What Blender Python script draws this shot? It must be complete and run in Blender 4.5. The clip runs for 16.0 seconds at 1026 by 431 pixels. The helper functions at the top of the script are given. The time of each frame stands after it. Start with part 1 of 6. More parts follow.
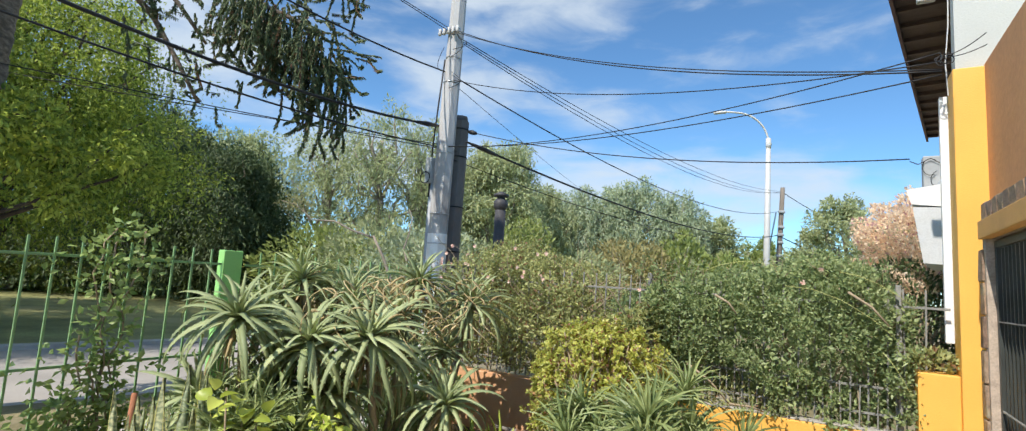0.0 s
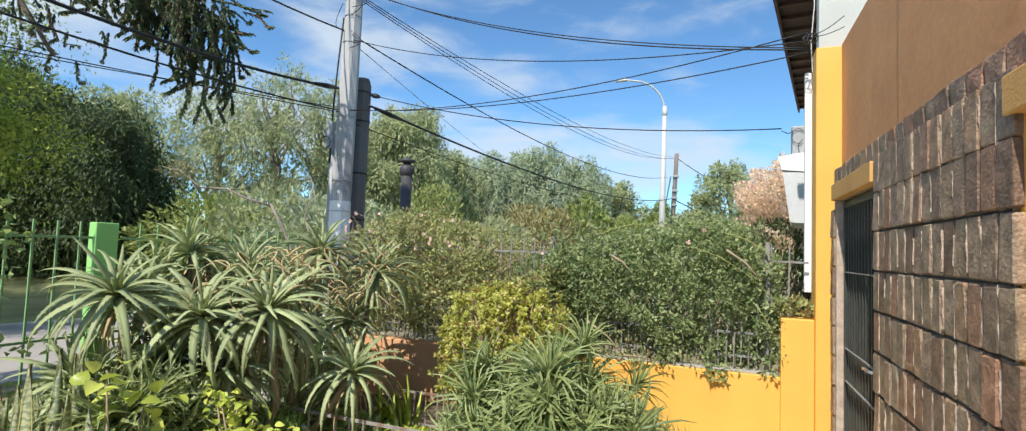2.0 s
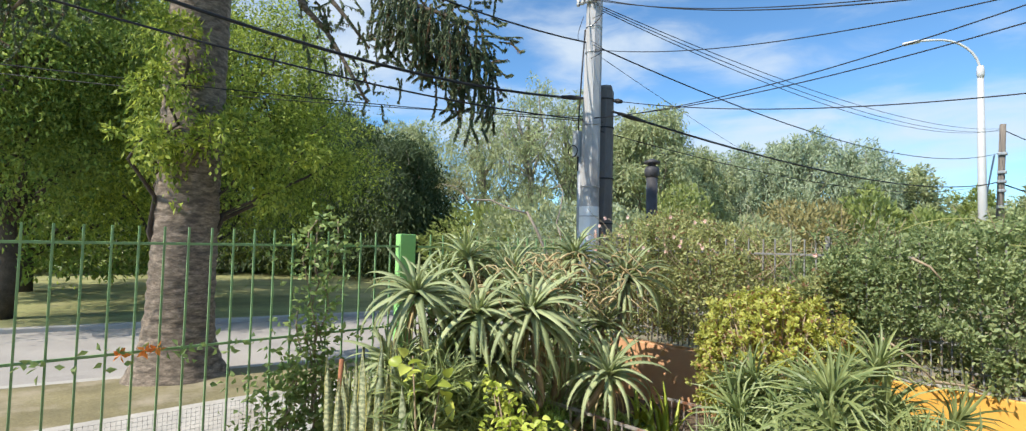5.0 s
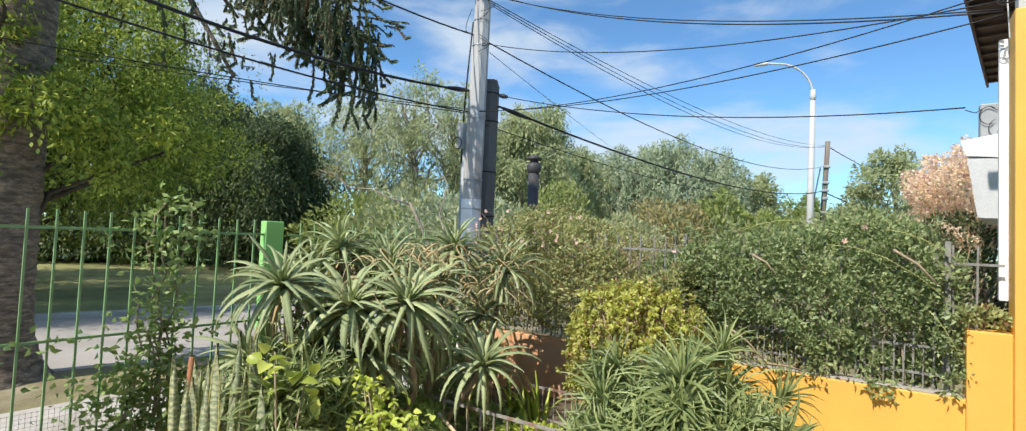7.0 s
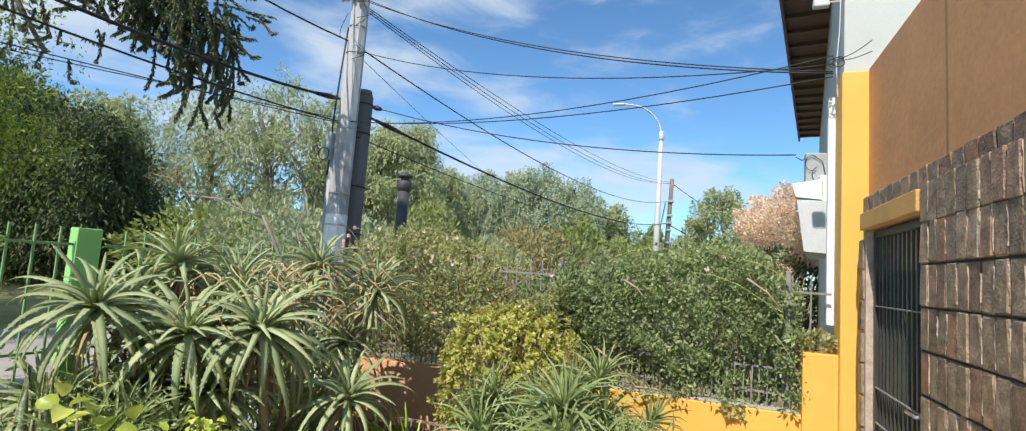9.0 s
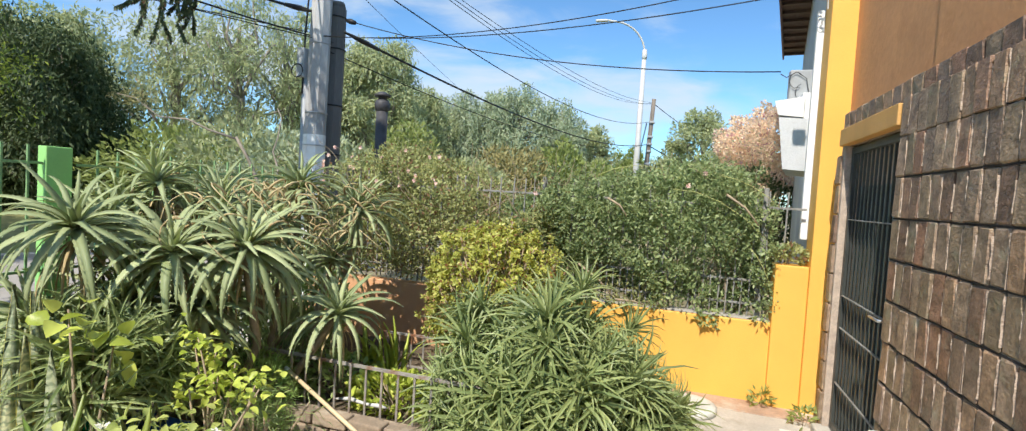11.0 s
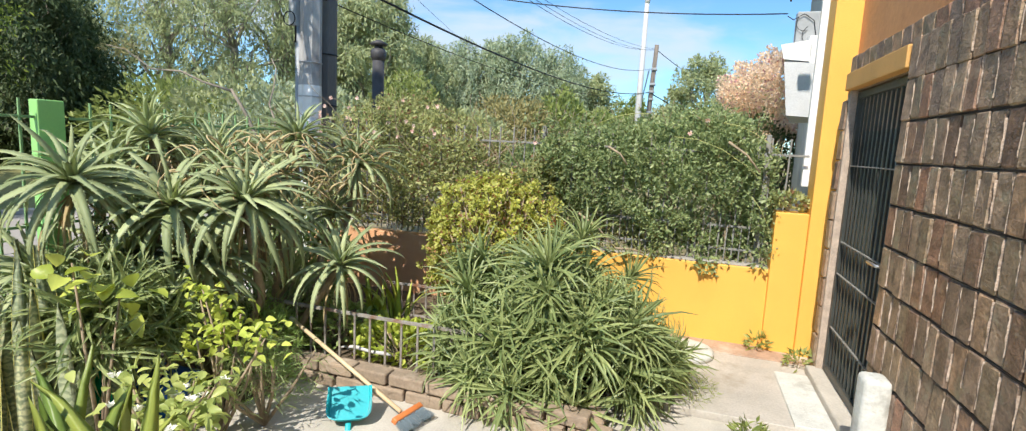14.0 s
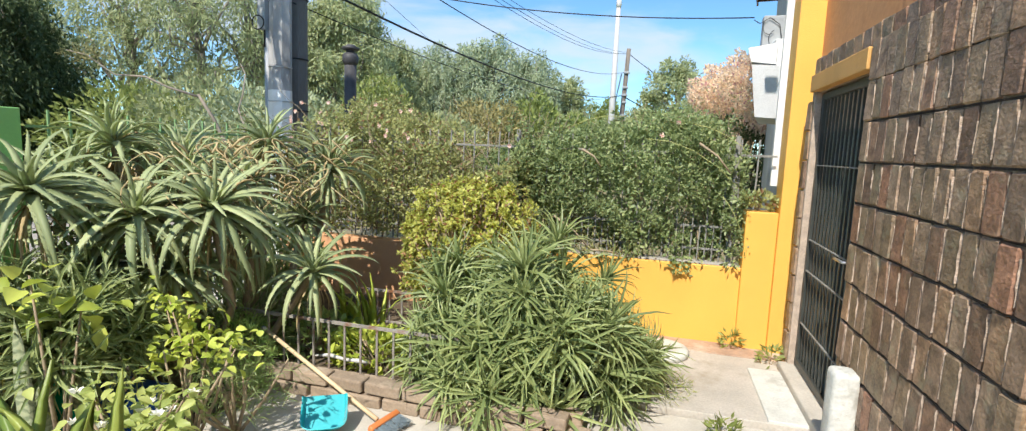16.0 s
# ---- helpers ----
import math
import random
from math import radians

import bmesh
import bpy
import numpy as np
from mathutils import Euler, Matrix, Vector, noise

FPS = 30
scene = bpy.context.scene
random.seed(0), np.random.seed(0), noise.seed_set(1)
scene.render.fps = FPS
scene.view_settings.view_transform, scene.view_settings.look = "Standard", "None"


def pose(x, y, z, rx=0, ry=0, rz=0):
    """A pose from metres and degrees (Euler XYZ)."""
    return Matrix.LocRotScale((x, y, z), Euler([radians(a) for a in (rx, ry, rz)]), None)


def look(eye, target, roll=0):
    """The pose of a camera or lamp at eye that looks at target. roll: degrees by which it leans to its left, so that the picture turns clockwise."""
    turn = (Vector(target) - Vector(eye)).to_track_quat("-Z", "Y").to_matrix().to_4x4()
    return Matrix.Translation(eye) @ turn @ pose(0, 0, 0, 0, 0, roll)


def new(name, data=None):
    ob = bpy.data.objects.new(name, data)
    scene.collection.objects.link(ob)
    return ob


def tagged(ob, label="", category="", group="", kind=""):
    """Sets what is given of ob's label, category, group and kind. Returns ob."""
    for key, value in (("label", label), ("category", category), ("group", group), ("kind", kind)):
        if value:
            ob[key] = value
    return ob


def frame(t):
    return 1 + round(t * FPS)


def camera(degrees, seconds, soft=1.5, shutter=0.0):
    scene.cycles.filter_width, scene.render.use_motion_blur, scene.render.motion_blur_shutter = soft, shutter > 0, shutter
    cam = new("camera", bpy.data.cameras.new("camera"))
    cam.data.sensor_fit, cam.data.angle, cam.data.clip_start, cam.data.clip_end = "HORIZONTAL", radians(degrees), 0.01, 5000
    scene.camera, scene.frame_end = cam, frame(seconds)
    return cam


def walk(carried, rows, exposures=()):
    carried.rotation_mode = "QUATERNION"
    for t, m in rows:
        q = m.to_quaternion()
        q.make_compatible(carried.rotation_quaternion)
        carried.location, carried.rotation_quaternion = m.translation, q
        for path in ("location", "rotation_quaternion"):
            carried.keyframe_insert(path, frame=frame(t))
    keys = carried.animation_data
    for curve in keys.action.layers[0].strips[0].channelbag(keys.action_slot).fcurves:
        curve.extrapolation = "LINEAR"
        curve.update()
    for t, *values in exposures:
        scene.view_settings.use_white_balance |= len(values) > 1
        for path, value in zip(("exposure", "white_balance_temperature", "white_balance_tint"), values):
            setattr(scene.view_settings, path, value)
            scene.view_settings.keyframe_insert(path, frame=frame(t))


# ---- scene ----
cam = camera(86.8, 16.0, 1.2)
PATH = [
    (0, (0.017, 0.047, 1.648), (-1.002, 1.753, 1.878), 3.6),
    (0.5, (0.04, 0.047, 1.651), (-0.918, 1.792, 1.845), 4.3),
    (1, (0.053, 0.019, 1.653), (-0.797, 1.823, 1.811), 4.5),
    (1.5, (0.066, 0.011, 1.648), (-0.684, 1.861, 1.765), 3.0),
    (2, (0.06, 0.021, 1.652), (-0.657, 1.885, 1.772), 2.1),
    (2.5, (0.046, 0.01, 1.649), (-0.739, 1.845, 1.786), 1.3),
    (3, (0.033, 0.0, 1.647), (-0.903, 1.762, 1.784), 1.0),
    (3.5, (0.021, -0.018, 1.637), (-1.102, 1.632, 1.766), 1.0),
    (4, (0.037, -0.016, 1.662), (-1.28, 1.486, 1.766), 1.1),
    (4.2, (0.035, -0.012, 1.665), (-1.334, 1.443, 1.772), 1.0),
    (5, (0.03, 0.012, 1.666), (-1.42, 1.386, 1.768), 1.2),
    (6.3, (0.019, 0.05, 1.664), (-1.265, 1.581, 1.744), 1.7),
    (6.5, (0.026, 0.052, 1.66), (-1.212, 1.621, 1.741), 1.8),
    (7, (0.04, 0.055, 1.661), (-1.087, 1.704, 1.749), 2.4),
    (7.5, (-0.001, 0.084, 1.664), (-1.027, 1.797, 1.772), 2.8),
    (8, (-0.084, 0.139, 1.677), (-0.993, 1.91, 1.864), 3.3),
    (8.5, (-0.148, 0.167, 1.671), (-0.922, 1.997, 1.899), 3.6),
    (9, (-0.16, 0.175, 1.652), (-0.848, 2.043, 1.847), 3.9),
    (9.5, (-0.178, 0.172, 1.644), (-0.842, 2.055, 1.766), 3.7),
    (9.7, (-0.184, 0.176, 1.638), (-0.859, 2.056, 1.727), 3.6),
    (11.8, (-0.188, 0.168, 1.613), (-0.738, 2.085, 1.456), 3.8),
    (12, (-0.178, 0.186, 1.616), (-0.719, 2.103, 1.446), 3.8),
    (12.5, (-0.174, 0.187, 1.613), (-0.697, 2.109, 1.426), 3.4),
    (13, (-0.178, 0.191, 1.613), (-0.705, 2.108, 1.394), 3.2),
    (13.5, (-0.186, 0.194, 1.608), (-0.744, 2.098, 1.362), 3.1),
    (14, (-0.183, 0.185, 1.608), (-0.777, 2.076, 1.344), 2.9),
    (14.5, (-0.179, 0.189, 1.606), (-0.762, 2.085, 1.349), 2.4),
    (15, (-0.17, 0.188, 1.606), (-0.724, 2.093, 1.355), 1.9),
    (15.5, (-0.166, 0.192, 1.605), (-0.698, 2.104, 1.359), 1.8),
    (16, (-0.176, 0.19, 1.604), (-0.688, 2.108, 1.358), 2.3),
]
EXPOSURES = [(0, 1.12), (3, 1.14), (4.2, 1.24), (6.3, 1.22), (7.5, 1.12), (9.7, 1.14), (11.8, 1.23), (16, 1.26)]
walk(cam, [(t, look(eye, target, roll)) for t, eye, target, roll in PATH], EXPOSURES)

# ---- world, sun, exposure ----
SUN = Vector((-0.11, -0.66, 0.75)).normalized()
world = bpy.data.worlds.new("sky")
scene.world = world
world.use_nodes = True
wt = world.node_tree
wt.nodes.clear()


def node(tree, kind, **values):
    n = tree.nodes.new(kind)
    for key, value in values.items():
        if key in n.inputs:
            n.inputs[key].default_value = value
    return n


sky = wt.nodes.new("ShaderNodeTexSky")
sky.sky_type = "NISHITA"
sky.sun_disc = False
sky.sun_elevation = math.asin(SUN.z)
sky.sun_rotation = math.pi
sky.air_density, sky.dust_density, sky.ozone_density = 0.8, 0.15, 2.6


def wmath(op, a, b=None, clamp=False):
    """A math node of the sky; a and b are sockets or numbers."""
    n = wt.nodes.new("ShaderNodeMath")
    n.operation, n.use_clamp = op, clamp
    for k, v in enumerate((a, b)):
        if v is None:
            continue
        if isinstance(v, (int, float)):
            n.inputs[k].default_value = v
        else:
            wt.links.new(v, n.inputs[k])
    return n.outputs[0]


coord = wt.nodes.new("ShaderNodeTexCoord")
sep = wt.nodes.new("ShaderNodeSeparateXYZ")
wt.links.new(coord.outputs["Generated"], sep.inputs[0])
bearing = wmath("MULTIPLY", wmath("ARCTAN2", sep.outputs["X"], sep.outputs["Y"]), 57.2958)
height = wmath("MULTIPLY", wmath("ARCSINE", sep.outputs["Z"]), 57.2958)
dome = wt.nodes.new("ShaderNodeCombineXYZ")
wt.links.new(bearing, dome.inputs[0])
wt.links.new(height, dome.inputs[1])
# clouds: bearing and height of the middle, half width and half height in degrees, thickness
CLOUDS = [
    (-31, 29, 13, 4.0, 1.0), (-38, 20, 8, 3.0, 0.85), (-20, 17.2, 7, 2.0, 0.62), (-28, 10.5, 15, 3.2, 0.85), (-6, 9.0, 12, 3.4, 0.8),
    (-9, 22.2, 8, 1.5, 0.42), (-66, 20, 11, 7, 1.0), (-46, 12, 8, 4.5, 0.95), (2, 24.5, 7, 1.3, 0.34), (-50, 30, 10, 4, 0.7),
]
# unseen cloud cover high overhead, added to brighten the shaded parts
total = wmath("MULTIPLY", wmath("SMOOTH_MIN", wmath("MAXIMUM", wmath("MULTIPLY", wmath("SUBTRACT", height, 36.0), 0.05), 0.0), 0.62), 1.0)
for a, e, wa, we, thick in CLOUDS:
    away = wt.nodes.new("ShaderNodeVectorMath")
    away.operation = "SUBTRACT"
    away.inputs[1].default_value = (a, e, 0)
    wt.links.new(dome.outputs[0], away.inputs[0])
    scaled = wt.nodes.new("ShaderNodeVectorMath")
    scaled.operation = "MULTIPLY"
    scaled.inputs[1].default_value = (1 / wa, 1 / we, 0)
    wt.links.new(away.outputs[0], scaled.inputs[0])
    square = wt.nodes.new("ShaderNodeVectorMath")
    square.operation = "DOT_PRODUCT"
    wt.links.new(scaled.outputs[0], square.inputs[0])
    wt.links.new(scaled.outputs[0], square.inputs[1])
    fade = wmath("EXPONENT", wmath("MULTIPLY", square.outputs["Value"], -1.0))
    total = wmath("ADD", total, wmath("MULTIPLY", fade, thick))
mapping = wt.nodes.new("ShaderNodeMapping")
mapping.inputs["Location"].default_value = (3.4, 1.3, 0)
mapping.inputs["Rotation"].default_value = (0, 0, -0.12)
mapping.inputs["Scale"].default_value = (0.06, 0.17, 1)
wt.links.new(dome.outputs[0], mapping.inputs[0])
puff = wt.nodes.new("ShaderNodeTexNoise")
puff.inputs["Scale"].default_value, puff.inputs["Detail"].default_value = 1.6, 8
puff.inputs["Roughness"].default_value, puff.inputs["Distortion"].default_value = 0.55, 0.35
wt.links.new(mapping.outputs[0], puff.inputs["Vector"])
ragged = wmath("ADD", total, wmath("MULTIPLY", wmath("SUBTRACT", puff.outputs["Fac"], 0.5), 2.1))
cover = wt.nodes.new("ShaderNodeMapRange")
cover.interpolation_type = "SMOOTHSTEP"
cover.inputs["From Min"].default_value, cover.inputs["From Max"].default_value = 0.05, 1.05
cover.inputs["To Max"].default_value = 0.86
wt.links.new(ragged, cover.inputs["Value"])
mixs = wt.nodes.new("ShaderNodeMixRGB")
mixs.inputs[2].default_value = (1.9, 2.17, 2.45, 1)
wt.links.new(cover.outputs[0], mixs.inputs[0])
rich = wt.nodes.new("ShaderNodeMixRGB")
rich.blend_type = "MULTIPLY"
rich.inputs[0].default_value = 1
rich.inputs[2].default_value = (0.35, 0.49, 0.54, 1)
wt.links.new(sky.outputs[0], rich.inputs[1])
wt.links.new(rich.outputs[0], mixs.inputs[1])
back = wt.nodes.new("ShaderNodeBackground")
back.inputs[1].default_value = 0.17
wt.links.new(mixs.outputs[0], back.inputs[0])
outw = wt.nodes.new("ShaderNodeOutputWorld")
wt.links.new(back.outputs[0], outw.inputs[0])

sun = new("sun", bpy.data.lights.new("sun", "SUN"))
sun.data.energy, sun.data.angle, sun.data.color = 2.6, radians(0.55), (1.0, 0.925, 0.825)
sun.matrix_world = look(SUN * 40, (0, 0, 0))


# ---- materials ----
def ramp_mix(t, fac, a, b):
    m = t.nodes.new("ShaderNodeMixRGB")
    m.inputs[1].default_value, m.inputs[2].default_value = (*a, 1), (*b, 1)
    t.links.new(fac, m.inputs[0])
    return m


def shade(c, k):
    return tuple(min(1.0, v * k) for v in c)


def mat(name, col, rough=0.8, var=0.15, scale=6.0, bump=0.25, fine=90.0, metal=0.0, stain=None, stain_at=0.58, each=0.0, stretch=(1, 1, 1), spec=0.4, hues=()):
    """A solid surface: grain, broad blotches, optional stains, relief."""
    m = bpy.data.materials.new(name)
    m.use_nodes = True
    t = m.node_tree
    b = t.nodes["Principled BSDF"]
    geo = t.nodes.new("ShaderNodeNewGeometry")
    mp = t.nodes.new("ShaderNodeMapping")
    mp.inputs["Scale"].default_value = stretch
    t.links.new(geo.outputs["Position"], mp.inputs[0])
    big = t.nodes.new("ShaderNodeTexNoise")
    big.inputs["Scale"].default_value, big.inputs["Detail"].default_value = scale, 6
    small = t.nodes.new("ShaderNodeTexNoise")
    small.inputs["Scale"].default_value, small.inputs["Detail"].default_value = fine, 5
    for n in (big, small):
        t.links.new(mp.outputs[0], n.inputs["Vector"])
    spread = t.nodes.new("ShaderNodeMapRange")
    spread.inputs["From Min"].default_value, spread.inputs["From Max"].default_value = 0.3, 0.7
    t.links.new(big.outputs["Fac"], spread.inputs["Value"])
    c = ramp_mix(t, spread.outputs[0], shade(col, 1 - var), shade(col, 1 + var))
    out = c.outputs[0]
    grain = ramp_mix(t, small.outputs["Fac"], (1 - var * 1.6,) * 3, (1 + var * 1.6,) * 3)
    mul = t.nodes.new("ShaderNodeMixRGB")
    mul.blend_type = "MULTIPLY"
    mul.inputs[0].default_value = 1
    t.links.new(out, mul.inputs[1])
    t.links.new(grain.outputs[0], mul.inputs[2])
    out = mul.outputs[0]
    if stain:
        s = t.nodes.new("ShaderNodeTexNoise")
        s.inputs["Scale"].default_value, s.inputs["Detail"].default_value = scale * 0.6, 8
        s.inputs["Roughness"].default_value = 0.65
        t.links.new(mp.outputs[0], s.inputs["Vector"])
        r = t.nodes.new("ShaderNodeMapRange")
        r.inputs["From Min"].default_value, r.inputs["From Max"].default_value = stain_at, stain_at + 0.14
        t.links.new(s.outputs["Fac"], r.inputs["Value"])
        mix = t.nodes.new("ShaderNodeMixRGB")
        mix.inputs[2].default_value = (*stain, 1)
        t.links.new(r.outputs[0], mix.inputs[0])
        t.links.new(out, mix.inputs[1])
        out = mix.outputs[0]
    if each:
        info = t.nodes.new("ShaderNodeObjectInfo")
        e = ramp_mix(t, info.outputs["Random"], (1 - each, 1 - each * 1.1, 1 - each * 1.2), (1 + each, 1 + each * 0.9, 1 + each * 0.8))
        m2 = t.nodes.new("ShaderNodeMixRGB")
        m2.blend_type = "MULTIPLY"
        m2.inputs[0].default_value = 1
        t.links.new(out, m2.inputs[1])
        t.links.new(e.outputs[0], m2.inputs[2])
        out = m2.outputs[0]
    if hues:
        info = t.nodes.new("ShaderNodeObjectInfo")
        ramp = t.nodes.new("ShaderNodeValToRGB")
        ramp.color_ramp.interpolation = "CONSTANT"
        for i, h in enumerate(hues):
            e = ramp.color_ramp.elements[0] if i == 0 else ramp.color_ramp.elements.new(i / len(hues))
            e.position, e.color = i / len(hues), (*h, 1)
        t.links.new(info.outputs["Random"], ramp.inputs[0])
        m4 = t.nodes.new("ShaderNodeMixRGB")
        m4.blend_type = "MULTIPLY"
        m4.inputs[0].default_value = 1
        t.links.new(out, m4.inputs[1])
        t.links.new(ramp.outputs[0], m4.inputs[2])
        out = m4.outputs[0]
    t.links.new(out, b.inputs["Base Color"])
    b.inputs["Roughness"].default_value, b.inputs["Metallic"].default_value = rough, metal
    b.inputs["Specular IOR Level"].default_value = spec
    bp = t.nodes.new("ShaderNodeBump")
    bp.inputs["Strength"].default_value, bp.inputs["Distance"].default_value = bump, 0.01
    t.links.new(small.outputs["Fac"], bp.inputs["Height"])
    t.links.new(bp.outputs[0], b.inputs["Normal"])
    return m


def leaf_mat(name, a, b, through_light=0.3, rough=0.45, spec=0.4, third=None, bands=None):
    """Foliage: each leaf between two colours, some of the light passing through."""
    m = bpy.data.materials.new(name)
    m.use_nodes = True
    t = m.node_tree
    p = t.nodes["Principled BSDF"]
    geo = t.nodes.new("ShaderNodeNewGeometry")
    info = t.nodes.new("ShaderNodeObjectInfo")
    add = t.nodes.new("ShaderNodeMath")
    add.operation = "ADD"
    t.links.new(geo.outputs["Random Per Island"], add.inputs[0])
    t.links.new(info.outputs["Random"], add.inputs[1])
    fr = t.nodes.new("ShaderNodeMath")
    fr.operation = "FRACT"
    t.links.new(add.outputs[0], fr.inputs[0])
    c = ramp_mix(t, fr.outputs[0], a, b)
    out = c.outputs[0]
    n = t.nodes.new("ShaderNodeTexNoise")
    n.inputs["Scale"].default_value, n.inputs["Detail"].default_value = 1.3, 3
    t.links.new(geo.outputs["Position"], n.inputs["Vector"])
    tone = ramp_mix(t, n.outputs["Fac"], (0.85, 0.87, 0.85), (1.5, 1.48, 1.45))
    mul = t.nodes.new("ShaderNodeMixRGB")
    mul.blend_type = "MULTIPLY"
    mul.inputs[0].default_value = 1
    t.links.new(out, mul.inputs[1])
    t.links.new(tone.outputs[0], mul.inputs[2])
    out = mul.outputs[0]
    if third:
        gt = t.nodes.new("ShaderNodeMath")
        gt.operation = "GREATER_THAN"
        gt.inputs[1].default_value = 0.9
        t.links.new(fr.outputs[0], gt.inputs[0])
        m3 = t.nodes.new("ShaderNodeMixRGB")
        m3.inputs[2].default_value = (*third, 1)
        t.links.new(gt.outputs[0], m3.inputs[0])
        t.links.new(out, m3.inputs[1])
        out = m3.outputs[0]
    if bands:
        wave = t.nodes.new("ShaderNodeTexWave")
        wave.bands_direction = "Z"
        wave.inputs["Scale"].default_value, wave.inputs["Distortion"].default_value = 9.0, 7.0
        wave.inputs["Detail"].default_value, wave.inputs["Detail Scale"].default_value = 3.0, 4.0
        t.links.new(geo.outputs["Position"], wave.inputs["Vector"])
        m5 = t.nodes.new("ShaderNodeMixRGB")
        m5.inputs[2].default_value = (*bands, 1)
        t.links.new(wave.outputs["Fac"], m5.inputs[0])
        t.links.new(out, m5.inputs[1])
        out = m5.outputs[0]
    fine = t.nodes.new("ShaderNodeTexNoise")
    fine.inputs["Scale"].default_value = 60
    t.links.new(geo.outputs["Position"], fine.inputs["Vector"])
    bp = t.nodes.new("ShaderNodeBump")
    bp.inputs["Strength"].default_value, bp.inputs["Distance"].default_value = 0.15, 0.01
    t.links.new(fine.outputs["Fac"], bp.inputs["Height"])
    t.links.new(bp.outputs[0], p.inputs["Normal"])
    t.links.new(out, p.inputs["Base Color"])
    p.inputs["Roughness"].default_value = rough
    p.inputs["Specular IOR Level"].default_value = spec
    tr = t.nodes.new("ShaderNodeBsdfTranslucent")
    t.links.new(out, tr.inputs["Color"])
    mix = t.nodes.new("ShaderNodeMixShader")
    mix.inputs[0].default_value = through_light
    t.links.new(p.outputs[0], mix.inputs[1])
    t.links.new(tr.outputs[0], mix.inputs[2])
    t.links.new(mix.outputs[0], t.nodes["Material Output"].inputs["Surface"])
    return m


YELLOW = mat("ochre_yellow_paint", (0.83, 0.45, 0.09), 0.6, 0.05, 2.5, 0.2, 140)
PEACH = mat("peach_paint", (0.67, 0.37, 0.20), 0.75, 0.07, 2.5, 0.25, 120, stain=(0.6, 0.32, 0.18), stain_at=0.62)
BROWN = mat("brown_orange_stucco", (0.63, 0.32, 0.145), 0.8, 0.08, 2.2, 0.25, 30, stain=(0.50, 0.24, 0.10), stain_at=0.55)
BRICK = mat("dark_weathered_brick", (0.27, 0.19, 0.135), 0.6, 0.42, 22, 0.7, 100, stain=(0.31, 0.275, 0.20), stain_at=0.56, stretch=(1, 0.6, 0.8), spec=0.5, hues=((1.0, 0.97, 0.92), (0.76, 0.74, 0.72), (1.22, 0.92, 0.8), (1.0, 1.02, 0.92), (1.2, 1.2, 1.14), (0.7, 0.62, 0.58), (1.08, 1.08, 1.02), (1.02, 0.80, 0.70), (0.88, 0.9, 0.8), (1.1, 0.94, 0.85), (0.94, 0.94, 0.96), (1.24, 1.12, 0.96)))
MORTAR = mat("pale_mortar", (0.34, 0.27, 0.21), 0.9, 0.25, 14, 0.6, 120, stain=(0.28, 0.23, 0.18), stain_at=0.56)
JAMB = mat("pale_jamb_mortar", (0.47, 0.38, 0.30), 0.9, 0.25, 14, 0.6, 120, stain=(0.36, 0.28, 0.22), stain_at=0.56)
SEAM = mat("squeezed_mortar", (0.46, 0.36, 0.28), 0.9, 0.3, 20, 0.6, 120, stain=(0.22, 0.17, 0.13), stain_at=0.50)
JOINT = mat("dark_joint_mortar", (0.045, 0.035, 0.03), 0.95, 0.3, 10, 0.6, 90)
WHITE = mat("old_white_paint", (0.47, 0.49, 0.46), 0.7, 0.06, 2, 0.25, 80, stain=(0.5, 0.5, 0.46), stain_at=0.66)
CHALK = mat("chalky_worn_concrete", (0.58, 0.59, 0.55), 0.9, 0.12, 9, 0.5, 60, stain=(0.40, 0.40, 0.36), stain_at=0.56)
SOFFIT = mat("dark_stained_soffit", (0.12, 0.08, 0.068), 0.6, 0.2, 5, 0.3, 50, stretch=(1, 8, 1))
FASCIA = mat("purple_brown_fascia", (0.15, 0.085, 0.085), 0.6, 0.15, 5, 0.2, 60)
BLACK = mat("black_enamelled_steel", (0.05, 0.055, 0.05), 0.42, 0.2, 8, 0.15, 120)
SHEET = mat("dark_green_grey_sheet", (0.24, 0.28, 0.25), 0.34, 0.2, 4, 0.15, 40)
STEEL = mat("satin_steel", (0.55, 0.55, 0.55), 0.3, 0.05, 10, 0.05, 90, metal=0.9)
RUST = mat("rusty_painted_iron", (0.30, 0.28, 0.25), 0.7, 0.25, 14, 0.4, 150, stain=(0.22, 0.10, 0.05), stain_at=0.52)
GREEN = mat("leaf_green_paint", (0.22, 0.38, 0.165), 0.45, 0.08, 5, 0.12, 120, stain=(0.17, 0.32, 0.12), stain_at=0.64)
LGREEN = mat("light_green_paint", (0.30, 0.62, 0.20), 0.5, 0.05, 5, 0.1, 120)
WIREMESH = mat("galvanised_wire", (0.32, 0.33, 0.32), 0.5, 0.2, 30, 0.1, 150, metal=0.4)
FENCE = mat("weathered_grey_iron", (0.24, 0.24, 0.22), 0.7, 0.25, 16, 0.3, 150, stain=(0.16, 0.09, 0.05), stain_at=0.6)
CONCRETE = mat("pale_concrete", (0.46, 0.43, 0.38), 0.85, 0.16, 3.2, 0.4, 70, stain=(0.34, 0.30, 0.24), stain_at=0.53)
